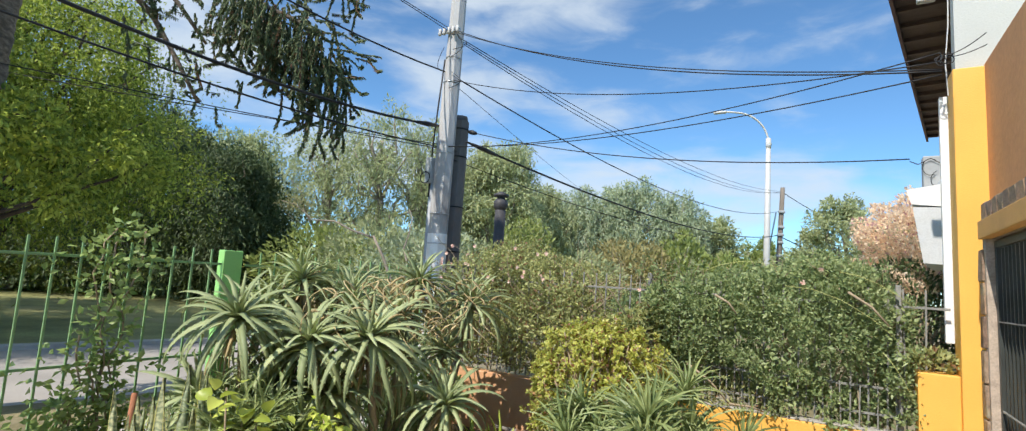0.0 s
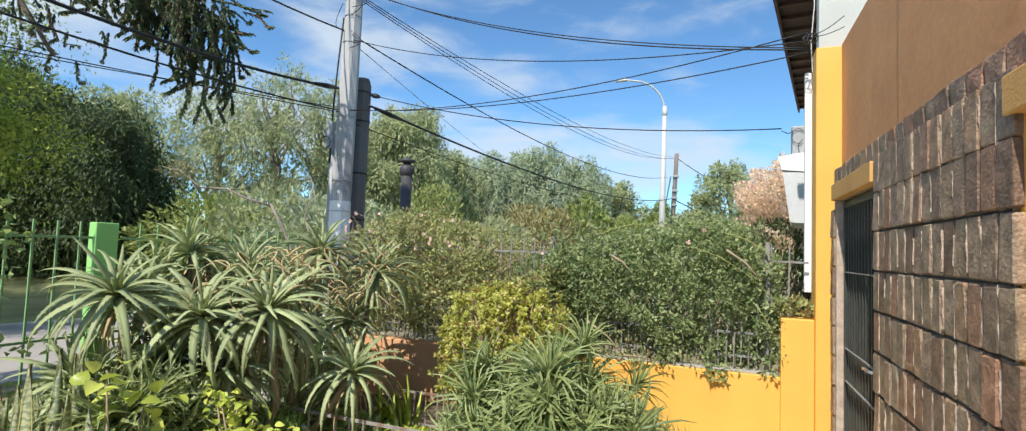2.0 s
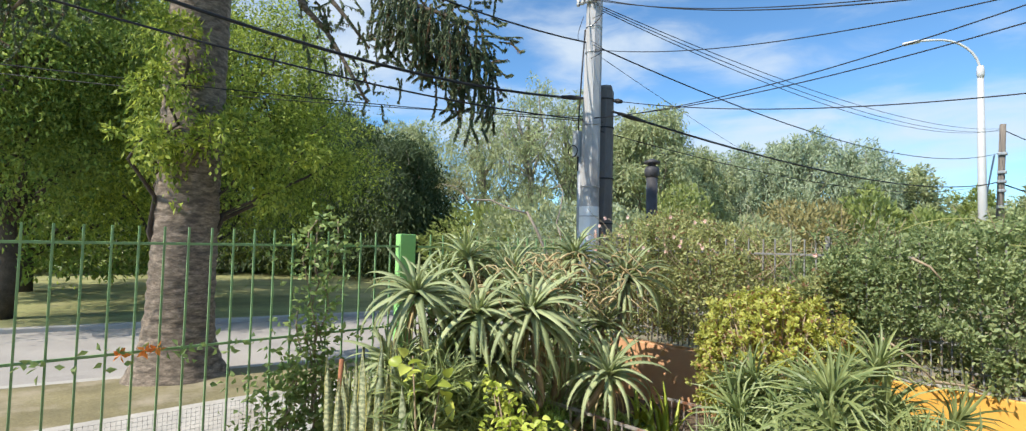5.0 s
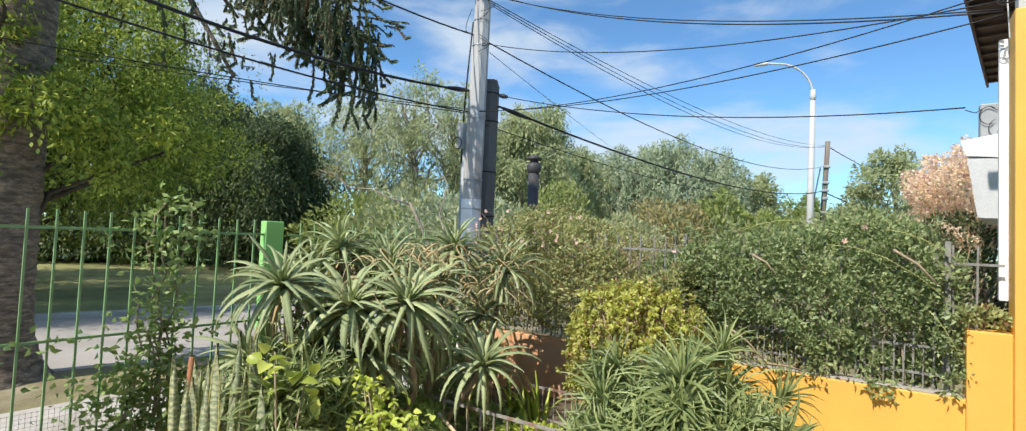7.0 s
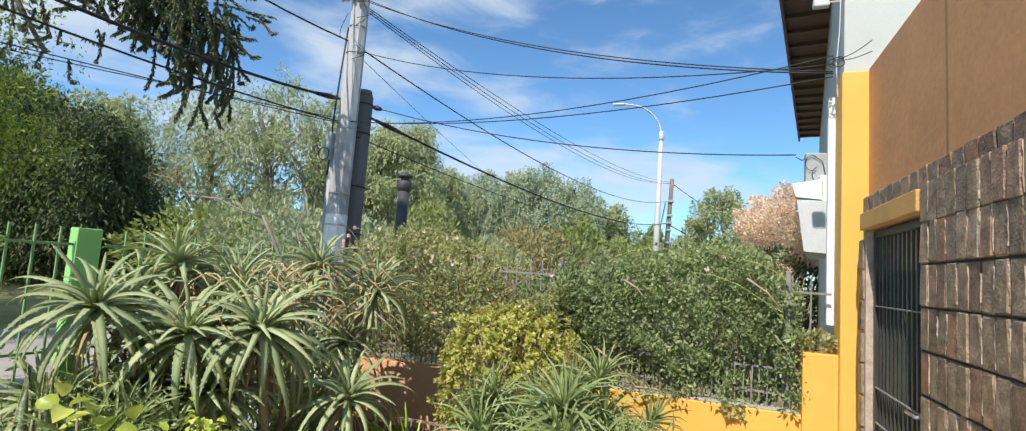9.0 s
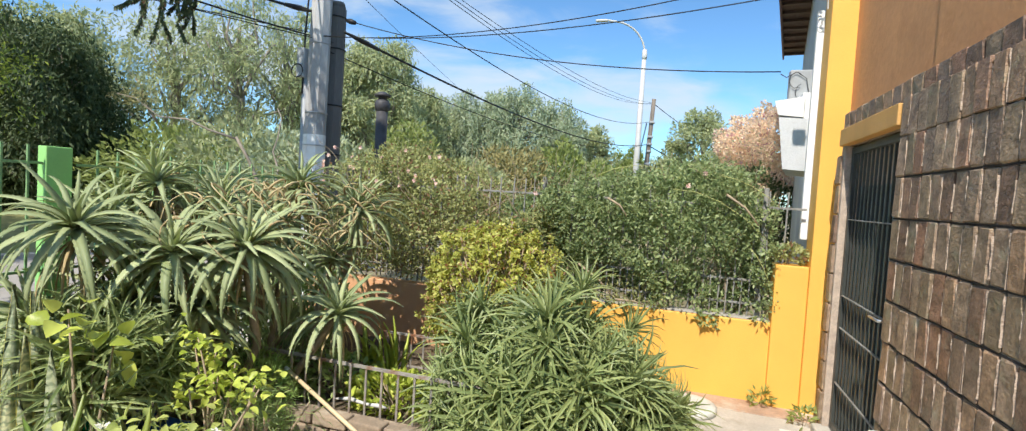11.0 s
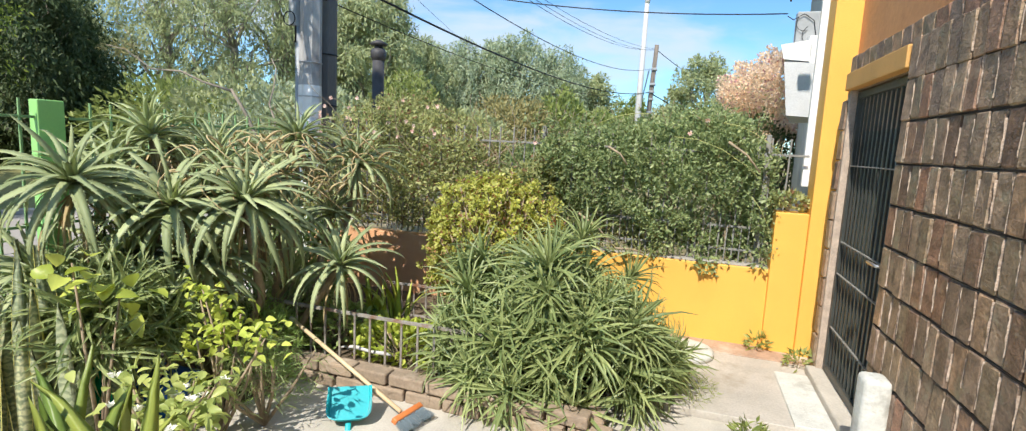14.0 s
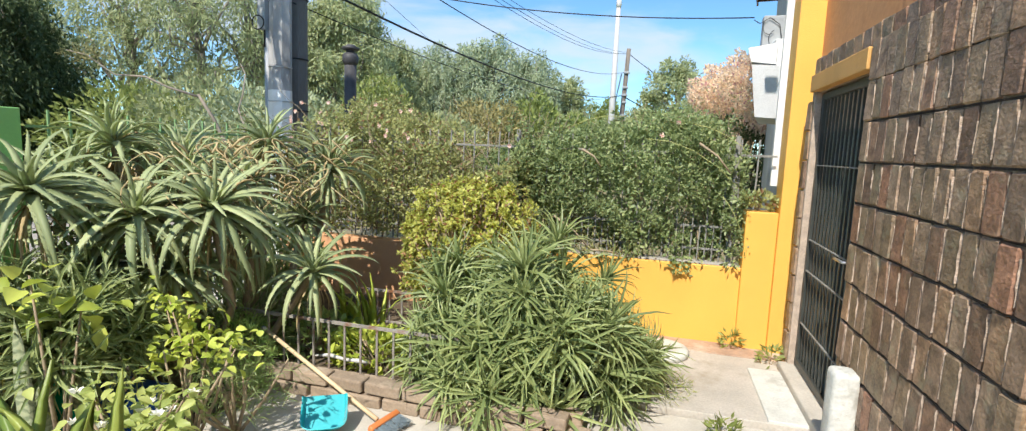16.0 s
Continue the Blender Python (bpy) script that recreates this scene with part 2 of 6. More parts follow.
SLAB = mat("light_cement", (0.50, 0.47, 0.41), 0.85, 0.13, 3.6, 0.4, 90, stain=(0.38, 0.35, 0.29), stain_at=0.55)
BAND = mat("reddish_cement_border", (0.42, 0.29, 0.21), 0.85, 0.2, 5, 0.4, 70, stain=(0.5, 0.44, 0.36), stain_at=0.5)
EDGE = mat("old_grey_brown_brick", (0.34, 0.27, 0.20), 0.9, 0.2, 9, 0.6, 60, each=0.15, stain=(0.44, 0.38, 0.3), stain_at=0.55)
SOIL = mat("dark_soil", (0.12, 0.092, 0.062), 0.95, 0.35, 7, 0.9, 50)
GRASS = mat("dry_lawn", (0.27, 0.27, 0.11), 0.95, 0.3, 0.9, 0.8, 25, stain=(0.34, 0.31, 0.16), stain_at=0.55)
VERGE = mat("worn_verge", (0.22, 0.19, 0.10), 0.95, 0.25, 1.7, 0.8, 40, stain=(0.34, 0.29, 0.2), stain_at=0.5)
ASPHALT = mat("bleached_road", (0.35, 0.325, 0.295), 0.9, 0.12, 1.2, 0.4, 60, stain=(0.28, 0.265, 0.25), stain_at=0.6)
KERB = mat("concrete_kerb", (0.42, 0.40, 0.36), 0.9, 0.12, 3, 0.4, 70)
POLE = mat("cast_concrete_pole", (0.47, 0.47, 0.465), 0.85, 0.10, 3, 0.3, 80, stain=(0.26, 0.25, 0.24), stain_at=0.6, stretch=(1, 1, 0.3))
POLEDARK = mat("dark_grey_pole", (0.17, 0.16, 0.15), 0.85, 0.15, 3, 0.3, 60, stretch=(1, 1, 0.2))
WOODPOLE = mat("weathered_wood_pole", (0.20, 0.17, 0.14), 0.9, 0.2, 3, 0.4, 30, stretch=(4, 4, 0.4))
PALEGREY = mat("pale_grey_render", (0.72, 0.73, 0.73), 0.85, 0.08, 3, 0.3, 60, stain=(0.42, 0.43, 0.43), stain_at=0.6)
CAPWHITE = mat("fresh_white_render", (0.86, 0.86, 0.84), 0.75, 0.05, 6, 0.4, 60)
LINTEL = mat("faded_ochre_paint", (0.66, 0.37, 0.12), 0.7, 0.08, 4, 0.3, 90, stain=(0.54, 0.30, 0.11), stain_at=0.6)
LAMPWHITE = mat("white_lamp_paint", (0.54, 0.54, 0.52), 0.5, 0.04, 3, 0.05, 60)
CABLE = mat("black_cable", (0.015, 0.015, 0.016), 0.55, 0.2, 10, 0.1, 100)
PLASTIC = mat("grey_plastic_box", (0.36, 0.38, 0.39), 0.5, 0.08, 8, 0.05, 60)
BARK = mat("scaly_ringed_bark", (0.22, 0.175, 0.13), 0.85, 0.5, 9, 1.0, 34, stain=(0.10, 0.08, 0.06), stain_at=0.50, stretch=(1, 1, 3.2))
BARK2 = mat("smooth_grey_bark", (0.30, 0.26, 0.21), 0.9, 0.25, 3, 0.6, 20, stretch=(1, 1, 0.4))
DARKBARK = mat("dark_tree_bark", (0.075, 0.06, 0.045), 0.95, 0.3, 9, 0.8, 34)
TWIG = mat("dry_twig", (0.34, 0.27, 0.18), 0.9, 0.2, 8, 0.4, 60)
TURQ = mat("turquoise_plastic", (0.02, 0.42, 0.47), 0.35, 0.06, 6, 0.05, 80, stain=(0.16, 0.34, 0.33), stain_at=0.56)
BLUE = mat("blue_plastic", (0.01, 0.10, 0.45), 0.35, 0.05, 6, 0.05, 80)
EMERALD = mat("emerald_plastic", (0.0, 0.30, 0.16), 0.25, 0.05, 6, 0.05, 80)
BROOMWOOD = mat("pale_broom_wood", (0.68, 0.53, 0.33), 0.6, 0.08, 6, 0.15, 60, stretch=(0.6, 0.6, 0.6))
ORANGEP = mat("orange_plastic", (0.62, 0.20, 0.06), 0.5, 0.06, 8, 0.05, 80)
BRISTLE = mat("blue_grey_bristle", (0.16, 0.21, 0.24), 0.7, 0.2, 40, 0.2, 160)
POT = mat("terracotta", (0.35, 0.15, 0.08), 0.85, 0.12, 8, 0.3, 80)
CHIM = mat("sooty_metal_flue", (0.06, 0.06, 0.065), 0.55, 0.25, 5, 0.2, 60)

ALOE = leaf_mat("aloe_leaf", (0.29, 0.355, 0.18), (0.50, 0.56, 0.31), 0.34, 0.5, 0.35)
ALOEDRY = leaf_mat("aloe_dry_leaf", (0.36, 0.27, 0.14), (0.50, 0.42, 0.24), 0.15, 0.8, 0.2)
SPIKY = leaf_mat("narrow_grey_green_leaf", (0.15, 0.205, 0.08), (0.33, 0.385, 0.16), 0.30, 0.45, 0.45)
HEDGE = leaf_mat("glossy_hedge_leaf", (0.145, 0.21, 0.085), (0.39, 0.455, 0.22), 0.40, 0.38, 0.36)
CANE = mat("yellow_green_cane", (0.42, 0.43, 0.16), 0.6, 0.15, 8, 0.2, 60)
OLIVE = leaf_mat("olive_climber_leaf", (0.19, 0.22, 0.085), (0.48, 0.49, 0.21), 0.36, 0.5, 0.35, third=(0.28, 0.17, 0.09))
LIMEBUSH = leaf_mat("yellow_green_bush_leaf", (0.36, 0.40, 0.085), (0.66, 0.65, 0.20), 0.45, 0.4, 0.45, third=(0.34, 0.18, 0.09))
LIME = leaf_mat("bright_lime_leaf", (0.33, 0.42, 0.06), (0.58, 0.62, 0.14), 0.35, 0.4, 0.4)
WILLOW = leaf_mat("willow_leaf", (0.28, 0.325, 0.17), (0.44, 0.47, 0.26), 0.42, 0.55, 0.3)
SILVER = leaf_mat("silver_willow_leaf", (0.25, 0.31, 0.19), (0.46, 0.51, 0.35), 0.40, 0.55, 0.3)
DEEP = leaf_mat("deep_green_tree_leaf", (0.075, 0.14, 0.03), (0.32, 0.39, 0.08), 0.46, 0.5, 0.3)
DARKTREE = leaf_mat("dark_tree_leaf", (0.04, 0.065, 0.028), (0.095, 0.13, 0.05), 0.2, 0.55, 0.3)
MIDTREE = leaf_mat("mid_tree_leaf", (0.19, 0.24, 0.07), (0.34, 0.39, 0.13), 0.42, 0.5, 0.3)
BROAD = leaf_mat("broad_tree_leaf", (0.09, 0.15, 0.025), (0.46, 0.52, 0.09), 0.46, 0.5, 0.3)
ARAUC = leaf_mat("monkey_puzzle_leaf", (0.055, 0.08, 0.038), (0.15, 0.18, 0.08), 0.14, 0.5, 0.35, third=(0.16, 0.085, 0.045))
PINKTREE = leaf_mat("tan_pink_blossom", (0.76, 0.60, 0.45), (0.90, 0.79, 0.65), 0.5, 0.7, 0.2, third=(0.62, 0.38, 0.38))
BROWNBUSH = leaf_mat("brownish_bush_leaf", (0.27, 0.25, 0.11), (0.38, 0.34, 0.16), 0.35, 0.7, 0.2)
VINE = leaf_mat("vine_leaf", (0.17, 0.26, 0.08), (0.36, 0.45, 0.16), 0.42, 0.45, 0.4)
FERN = leaf_mat("fern_leaf", (0.22, 0.36, 0.10), (0.38, 0.52, 0.16), 0.3, 0.5, 0.3)
SNAKE = leaf_mat("snake_plant_leaf", (0.44, 0.49, 0.32), (0.62, 0.62, 0.38), 0.25, 0.4, 0.45, bands=(0.30, 0.37, 0.22))
SNAKEEDGE = leaf_mat("yellow_leaf_margin", (0.62, 0.58, 0.16), (0.72, 0.66, 0.24), 0.3, 0.45, 0.4)
CRINUM = leaf_mat("broad_strap_leaf", (0.12, 0.21, 0.04), (0.38, 0.43, 0.09), 0.3, 0.4, 0.45)
GARDENIA = leaf_mat("pale_shrub_leaf", (0.26, 0.33, 0.09), (0.50, 0.54, 0.18), 0.35, 0.4, 0.4)
PETALPINK = leaf_mat("pink_petal", (0.78, 0.54, 0.50), (0.82, 0.68, 0.60), 0.3, 0.6, 0.2)
PETALWHITE = leaf_mat("white_petal", (0.80, 0.80, 0.72), (0.85, 0.84, 0.80), 0.3, 0.6, 0.2)
PETALORANGE = leaf_mat("orange_petal", (0.75, 0.22, 0.05), (0.80, 0.32, 0.08), 0.3, 0.6, 0.2)


# ---- building helpers ----
def attach(ob, parent):
    """Makes ob a part of parent without moving it."""
    if parent:
        ob.parent = parent
        if parent.type == "EMPTY":
            ob.matrix_parent_inverse = Matrix.Translation(parent.location).inverted()
    return ob


def mesh_object(name, verts, faces, material, parent=None, label="", smooth=False):
    me = bpy.data.meshes.new(name)
    me.from_pydata([tuple(v) for v in verts], [], [tuple(f) for f in faces])
    me.materials.append(material)
    if smooth:
        me.polygons.foreach_set("use_smooth", [True] * len(me.polygons))
    me.update()
    ob = new(name, me)
    attach(ob, parent)
    if label:
        ob["label"] = label
    return ob


def part(name, bm, material, parent=None, label="", smooth=False):
    me = bpy.data.meshes.new(name)
    bm.normal_update()
    bm.to_mesh(me)
    bm.free()
    me.materials.append(material)
    if smooth:
        me.polygons.foreach_set("use_smooth", [True] * len(me.polygons))
    ob = new(name, me)
    attach(ob, parent)
    if label:
        ob["label"] = label
    return ob


def box(x0, x1, y0, y1, z0, z1, bevel=0.0, bm=None, segments=2):
    own = bmesh.new()
    bmesh.ops.create_cube(own, size=1, matrix=Matrix.LocRotScale(((x0 + x1) / 2, (y0 + y1) / 2, (z0 + z1) / 2), None, (abs(x1 - x0), abs(y1 - y0), abs(z1 - z0))))
    if bevel:
        bmesh.ops.bevel(own, geom=own.edges[:], offset=bevel, segments=segments, affect="EDGES", profile=0.5)
    if bm is None:
        return own
    me = bpy.data.meshes.new("tmp")
    own.to_mesh(me)
    own.free()
    bm.from_mesh(me)
    bpy.data.meshes.remove(me)
    return bm


def tube_geometry(points, radii, sides=6, caps=True):
    """Rings along a line; gives vertices and faces."""
    pts = [Vector(p) for p in points]
    if not hasattr(radii, "__len__"):
        radii = [radii] * len(pts)
    verts, faces = [], []
    side = None
    for i, p in enumerate(pts):
        d = (pts[min(i + 1, len(pts) - 1)] - pts[max(i - 1, 0)]).normalized()
        if side is None:
            side = d.orthogonal().normalized()
        side = (side - d * side.dot(d)).normalized()
        other = d.cross(side)
        for k in range(sides):
            a = 2 * math.pi * k / sides
            verts.append(p + (side * math.cos(a) + other * math.sin(a)) * radii[i])
    for i in range(len(pts) - 1):
        for k in range(sides):
            j = (k + 1) % sides
            faces.append((i * sides + k, i * sides + j, (i + 1) * sides + j, (i + 1) * sides + k))
    if caps:
        faces.append(tuple(range(sides))[::-1])
        faces.append(tuple((len(pts) - 1) * sides + k for k in range(sides)))
    return verts, faces


def tube(name, points, radii, material, parent=None, label="", sides=6, smooth=True):
    v, f = tube_geometry(points, radii, sides)
    return mesh_object(name, v, f, material, parent, label, smooth)


class Heap:
    """Collects many small pieces for one mesh."""

    def __init__(self):
        self.v, self.f = [], []

    def add(self, verts, faces):
        n = len(self.v)
        self.v += [tuple(p) for p in verts]
        self.f += [tuple(i + n for i in f) for f in faces]

    def tube(self, points, radii, sides=5):
        self.add(*tube_geometry(points, radii, sides))

    def make(self, name, material, parent=None, label="", smooth=False):
        return mesh_object(name, self.v, self.f, material, parent, label, smooth)


def unit(a):
    return a / np.maximum(np.linalg.norm(a, axis=-1, keepdims=True), 1e-9)


def leaf_arrays(p, d, length, width, rng, fold=0.25, droop=0.0, face=None):
    """Folded leaf blades: p and d are n x 3; five corners, four facets each."""
    n = len(p)
    d = unit(d)
    r = rng.normal(size=(n, 3)) if face is None else face + rng.normal(size=(n, 3)) * 0.45
    side = unit(np.cross(d, r))
    up = np.cross(side, d)
    length, width = np.broadcast_to(length, n)[:, None], np.broadcast_to(width, n)[:, None]
    dn = np.array([0, 0, -1.0]) * length * droop
    mid = p + d * length * 0.5 + dn * 0.25
    tip = p + d * length + dn
    l1 = p + d * length * 0.42 + side * width * 0.5 + up * width * fold + dn * 0.2
    r1 = p + d * length * 0.42 - side * width * 0.5 + up * width * fold + dn * 0.2
    v = np.stack([p, l1, mid, r1, tip], 1).reshape(-1, 3)
    base = np.arange(n)[:, None] * 5
    f = np.concatenate([base + [0, 2, 1], base + [0, 3, 2], base + [1, 2, 4], base + [2, 3, 4]], 1).reshape(-1, 3)
    return v, f


def far_leaf_arrays(p, d, length, width, rng, fold=0.25, droop=0.0, face=None):
    """Leaf sprays seen from afar: four corners folded along the middle."""
    n = len(p)
    d = unit(d)
    r = rng.normal(size=(n, 3)) if face is None else face + rng.normal(size=(n, 3)) * 0.45
    side = unit(np.cross(d, r))
    up = np.cross(side, d)
    length, width = np.broadcast_to(length, n)[:, None], np.broadcast_to(width, n)[:, None]
    tip = p + d * length - np.array([0, 0, 1.0]) * length * droop
    mid = p + d * length * 0.45 + up * width * fold
    v = np.stack([p, mid + side * width * 0.5, tip, mid - side * width * 0.5], 1).reshape(-1, 3)
    b = np.arange(n)[:, None] * 4
    f = np.concatenate([b + [0, 2, 1], b + [0, 3, 2]], 1).reshape(-1, 3)
    return v, f


def round_leaf_arrays(p, d, length, width, rng, fold=0.2, droop=0.25, face=None):
    """Broad oval leaf blades with a midrib: eleven corners, twelve facets each."""
    n = len(p)
    d = unit(d)
    side = unit(np.cross(d, rng.normal(size=(n, 3)) * 0.4 + (np.array([0, 0, 1.0]) if face is None else face)))
    up = np.cross(side, d)
    length, width = np.broadcast_to(length, n)[:, None], np.broadcast_to(width, n)[:, None]
    rows = [p]
    for s, w in ((0.16, 0.62), (0.45, 1.0), (0.76, 0.66)):
        m = p + d * length * s - np.array([0, 0, 1.0]) * length * droop * s * s
        rows += [m + side * width * 0.5 * w + up * width * fold * w, m, m - side * width * 0.5 * w + up * width * fold * w]
    rows.append(p + d * length - np.array([0, 0, 1.0]) * length * droop)
    v = np.stack(rows, 1).reshape(-1, 3)
    b = np.arange(n)[:, None] * 11
    tri = [(0, 2, 1), (0, 3, 2), (7, 8, 10), (8, 9, 10)]
    for k in (1, 4):
        tri += [(k, k + 1, k + 3), (k + 1, k + 4, k + 3), (k + 1, k + 2, k + 4), (k + 2, k + 5, k + 4)]
    f = np.concatenate([b + list(t) for t in tri], 1).reshape(-1, 3)
    return v, f


def leaf_mesh(name, p, d, length, width, material, seed=1, parent=None, label="", fold=0.25, droop=0.0, oval=False, far=False, face=None):
    shape = round_leaf_arrays if oval else far_leaf_arrays if far else leaf_arrays
    v, f = shape(np.asarray(p, float), np.asarray(d, float), length, width, np.random.default_rng(seed), fold, droop, face)
    me = bpy.data.meshes.new(name)
    me.vertices.add(len(v))
    me.vertices.foreach_set("co", v.ravel())
    me.loops.add(f.size)
    me.loops.foreach_set("vertex_index", f.ravel().astype(np.int32))
    me.polygons.add(len(f))
    me.polygons.foreach_set("loop_start", np.arange(0, f.size, 3, dtype=np.int32))
    me.update(calc_edges=True)
    me.validate()
    me.materials.append(material)
    ob = new(name, me)
    attach(ob, parent)
    if label:
        ob["label"] = label
    return ob


def empty(name, x, y, z):
    ob = new(name)
    ob.empty_display_size = 0.1
    ob.location = (x, y, z)
    return ob


# ---- ground, road, pavement ----
def slab(name, x0, x1, y0, y1, z0, z1, material, label, category, bevel=0.006):
    ob = part(name, box(x0, x1, y0, y1, z0, z1, bevel), material)
    return tagged(ob, label, category, kind="structure")


def ground_sheet():
    n = 90
    rng = np.linspace(-1, 1, n)
    g = np.sign(rng) * np.abs(rng) ** 3 * 900
    v = [(x, y, -0.16) for y in g for x in g]
    f = [(j * n + i, j * n + i + 1, (j + 1) * n + i + 1, (j + 1) * n + i) for j in range(n - 1) for i in range(n - 1)]
    return tagged(mesh_object("ground", v, f, GRASS), "dry grass ground reaching the horizon", "ground", kind="structure")


ground_sheet()


def street_slab(name, u0, u1, z1, material, label, category, bevel=0.0, v0=-70, v1=95):
    """A strip along the street; u runs across it from the near kerb, v along it."""
    bm = box(-u1, -u0, v0, v1, -0.3, z1, bevel)
    bm.transform(Matrix.Translation((-8.0, 1.3, 0)) @ Matrix.Rotation(radians(-13), 4, "Z"))
    return tagged(part(name, bm, material), label, category, kind="structure")


street_slab("road", 0.15, 4.75, -0.125, ASPHALT, "sun-bleached asphalt street beside the grass verge", "road")
street_slab("kerb_near", 0.0, 0.15, -0.06, KERB, "worn concrete kerb along the street", "kerb", 0.02)
street_slab("kerb_far", 4.75, 4.95, -0.035, KERB, "worn concrete kerb on the lawn side", "kerb", 0.02)
street_slab("lawn", 4.95, 24, -0.055, GRASS, "dry mown lawn across the street", "lawn")
street_slab("verge", -7.0, 0.0, -0.064, VERGE, "worn grass verge under the big tree", "verge")
slab("pavement", -6.3, -3.9, -60, 5.6, -0.3, -0.045, CONCRETE, "pale concrete pavement outside the green fence", "pavement")
slab("bed_soil", -3.85, -0.55, 3.1, 4.87, -0.2, 0.10, SOIL, "dark planted soil behind the brick edging", "soil", 0.0)
slab("bed_soil_front", -3.85, -2.55, -1.0, 3.1, -0.2, 0.015, SOIL, "dark planted soil beside the green fence", "soil", 0.0)
slab("floor", -2.55, 0.95, -4.5, 3.52, -0.2, 0.012, SLAB, "light cement patio floor with stains", "floor")
slab("floor_far", -0.55, 0.95, 3.524, 4.6, -0.2, 0.055, CONCRETE, "pale concrete patio floor by the yellow wall", "floor")
slab("floor_border", -0.55, 0.95, 4.6, 4.95, -0.2, 0.062, BAND, "reddish cement border at the foot of the wall", "floor")

# ---- house wall, brick facing, openings ----


def wall(name, x0, x1, y0, y1, z0, z1, material, label):
    return slab(name, x0, x1, y0, y1, z0, z1, material, label, "wall", 0.004)


wall("wall_upper_near", 0.911, 1.15, -4.5, 3.32, 2.2, 3.33, BROWN, "brown-orange stucco wall above the brick facing")
wall("wall_upper", 0.92, 1.15, 3.32, 4.78, 2.2, 3.33, BROWN, "brown-orange stucco wall above the brick facing")
wall("wall_core_near", 0.86, 1.15, -4.5, 1.30, -0.2, 2.2, MORTAR, "mortar wall behind the brick facing")
brick_wall = wall("wall_brick", 0.822, 1.15, 1.93, 3.39, -0.2, 2.2, MORTAR, "dark weathered brick facing with pale upright joints")
brick_jamb = wall("wall_brick_jamb", 0.824, 1.15, 4.43, 4.50, -0.2, 2.2, JAMB, "narrow dark brick jamb beside the gate")
wall("wall_over_gate", 0.86, 1.15, 3.39, 4.43, 2.07, 2.2, MORTAR, "mortar wall over the gate")
wall("wall_reveal", 0.835, 1.15, 1.30, 1.93, -0.2, 2.2, YELLOW, "ochre yellow plaster strip beside the brick facing")
wall("wall_behind", -3.9, 1.15, -4.8, -4.5, -0.2, 3.3, BROWN, "brown-orange wall closing the patio")

slab("trim_gate_lintel", 0.800, 0.86, 3.40, 4.49, 2.075, 2.19, LINTEL, "ochre yellow lintel over the gate", "lintel", 0.006)
slab("trim_second_lintel", 0.800, 0.86, 1.2, 1.935, 2.075, 2.19, LINTEL, "ochre yellow lintel over the plaster strip", "lintel", 0.006)
slab("trim_gate_jamb", 0.838, 1.0, 3.375, 3.40, 0.12, 2.07, YELLOW, "ochre yellow jamb strip beside the gate", "trim", 0.003)

# yellow pier and low boundary wall
slab("pier", 0.745, 1.02, 4.78, 5.0, -0.1, 3.32, YELLOW, "tall ochre yellow pier at the end of the house wall", "pier", 0.008)
slab("wall_post", 0.51, 0.745, 4.815, 5.02, -0.1, 1.18, YELLOW, "short ochre yellow wall post", "wall", 0.008)
slab("wall_low_yellow", -2.15, 0.605, 4.87, 5.0, -0.1, 0.71, YELLOW, "low ochre yellow boundary wall", "wall", 0.01)
slab("wall_low_peach", -3.9, -2.154, 4.87, 5.0, -0.1, 0.68, PEACH, "low faded peach boundary wall", "wall", 0.01)
slab("wall_coping", -2.15, 0.51, 4.88, 5.02, 0.71, 0.725, KERB, "thin cement coping on the low yellow wall", "trim", 0.004)

# doorstep and cement strip
slab("step", 0.765, 1.0, 3.14, 4.47, -0.05, 0.115, SLAB, "cement doorstep along the gate", "step", 0.012)
slab("step_strip", 0.545, 0.765, 3.53, 4.36, -0.05, 0.070, CHALK, "pale cement strip beside the doorstep", "step", 0.006)


def bollard():
    bm = box(0.695, 0.815, 2.99, 3.13, 0.0, 0.60, 0.028, segments=3)
    return tagged(part("bollard", bm, CHALK, smooth=True), "short chalky white concrete post by the doorstep", "post")


bollard()


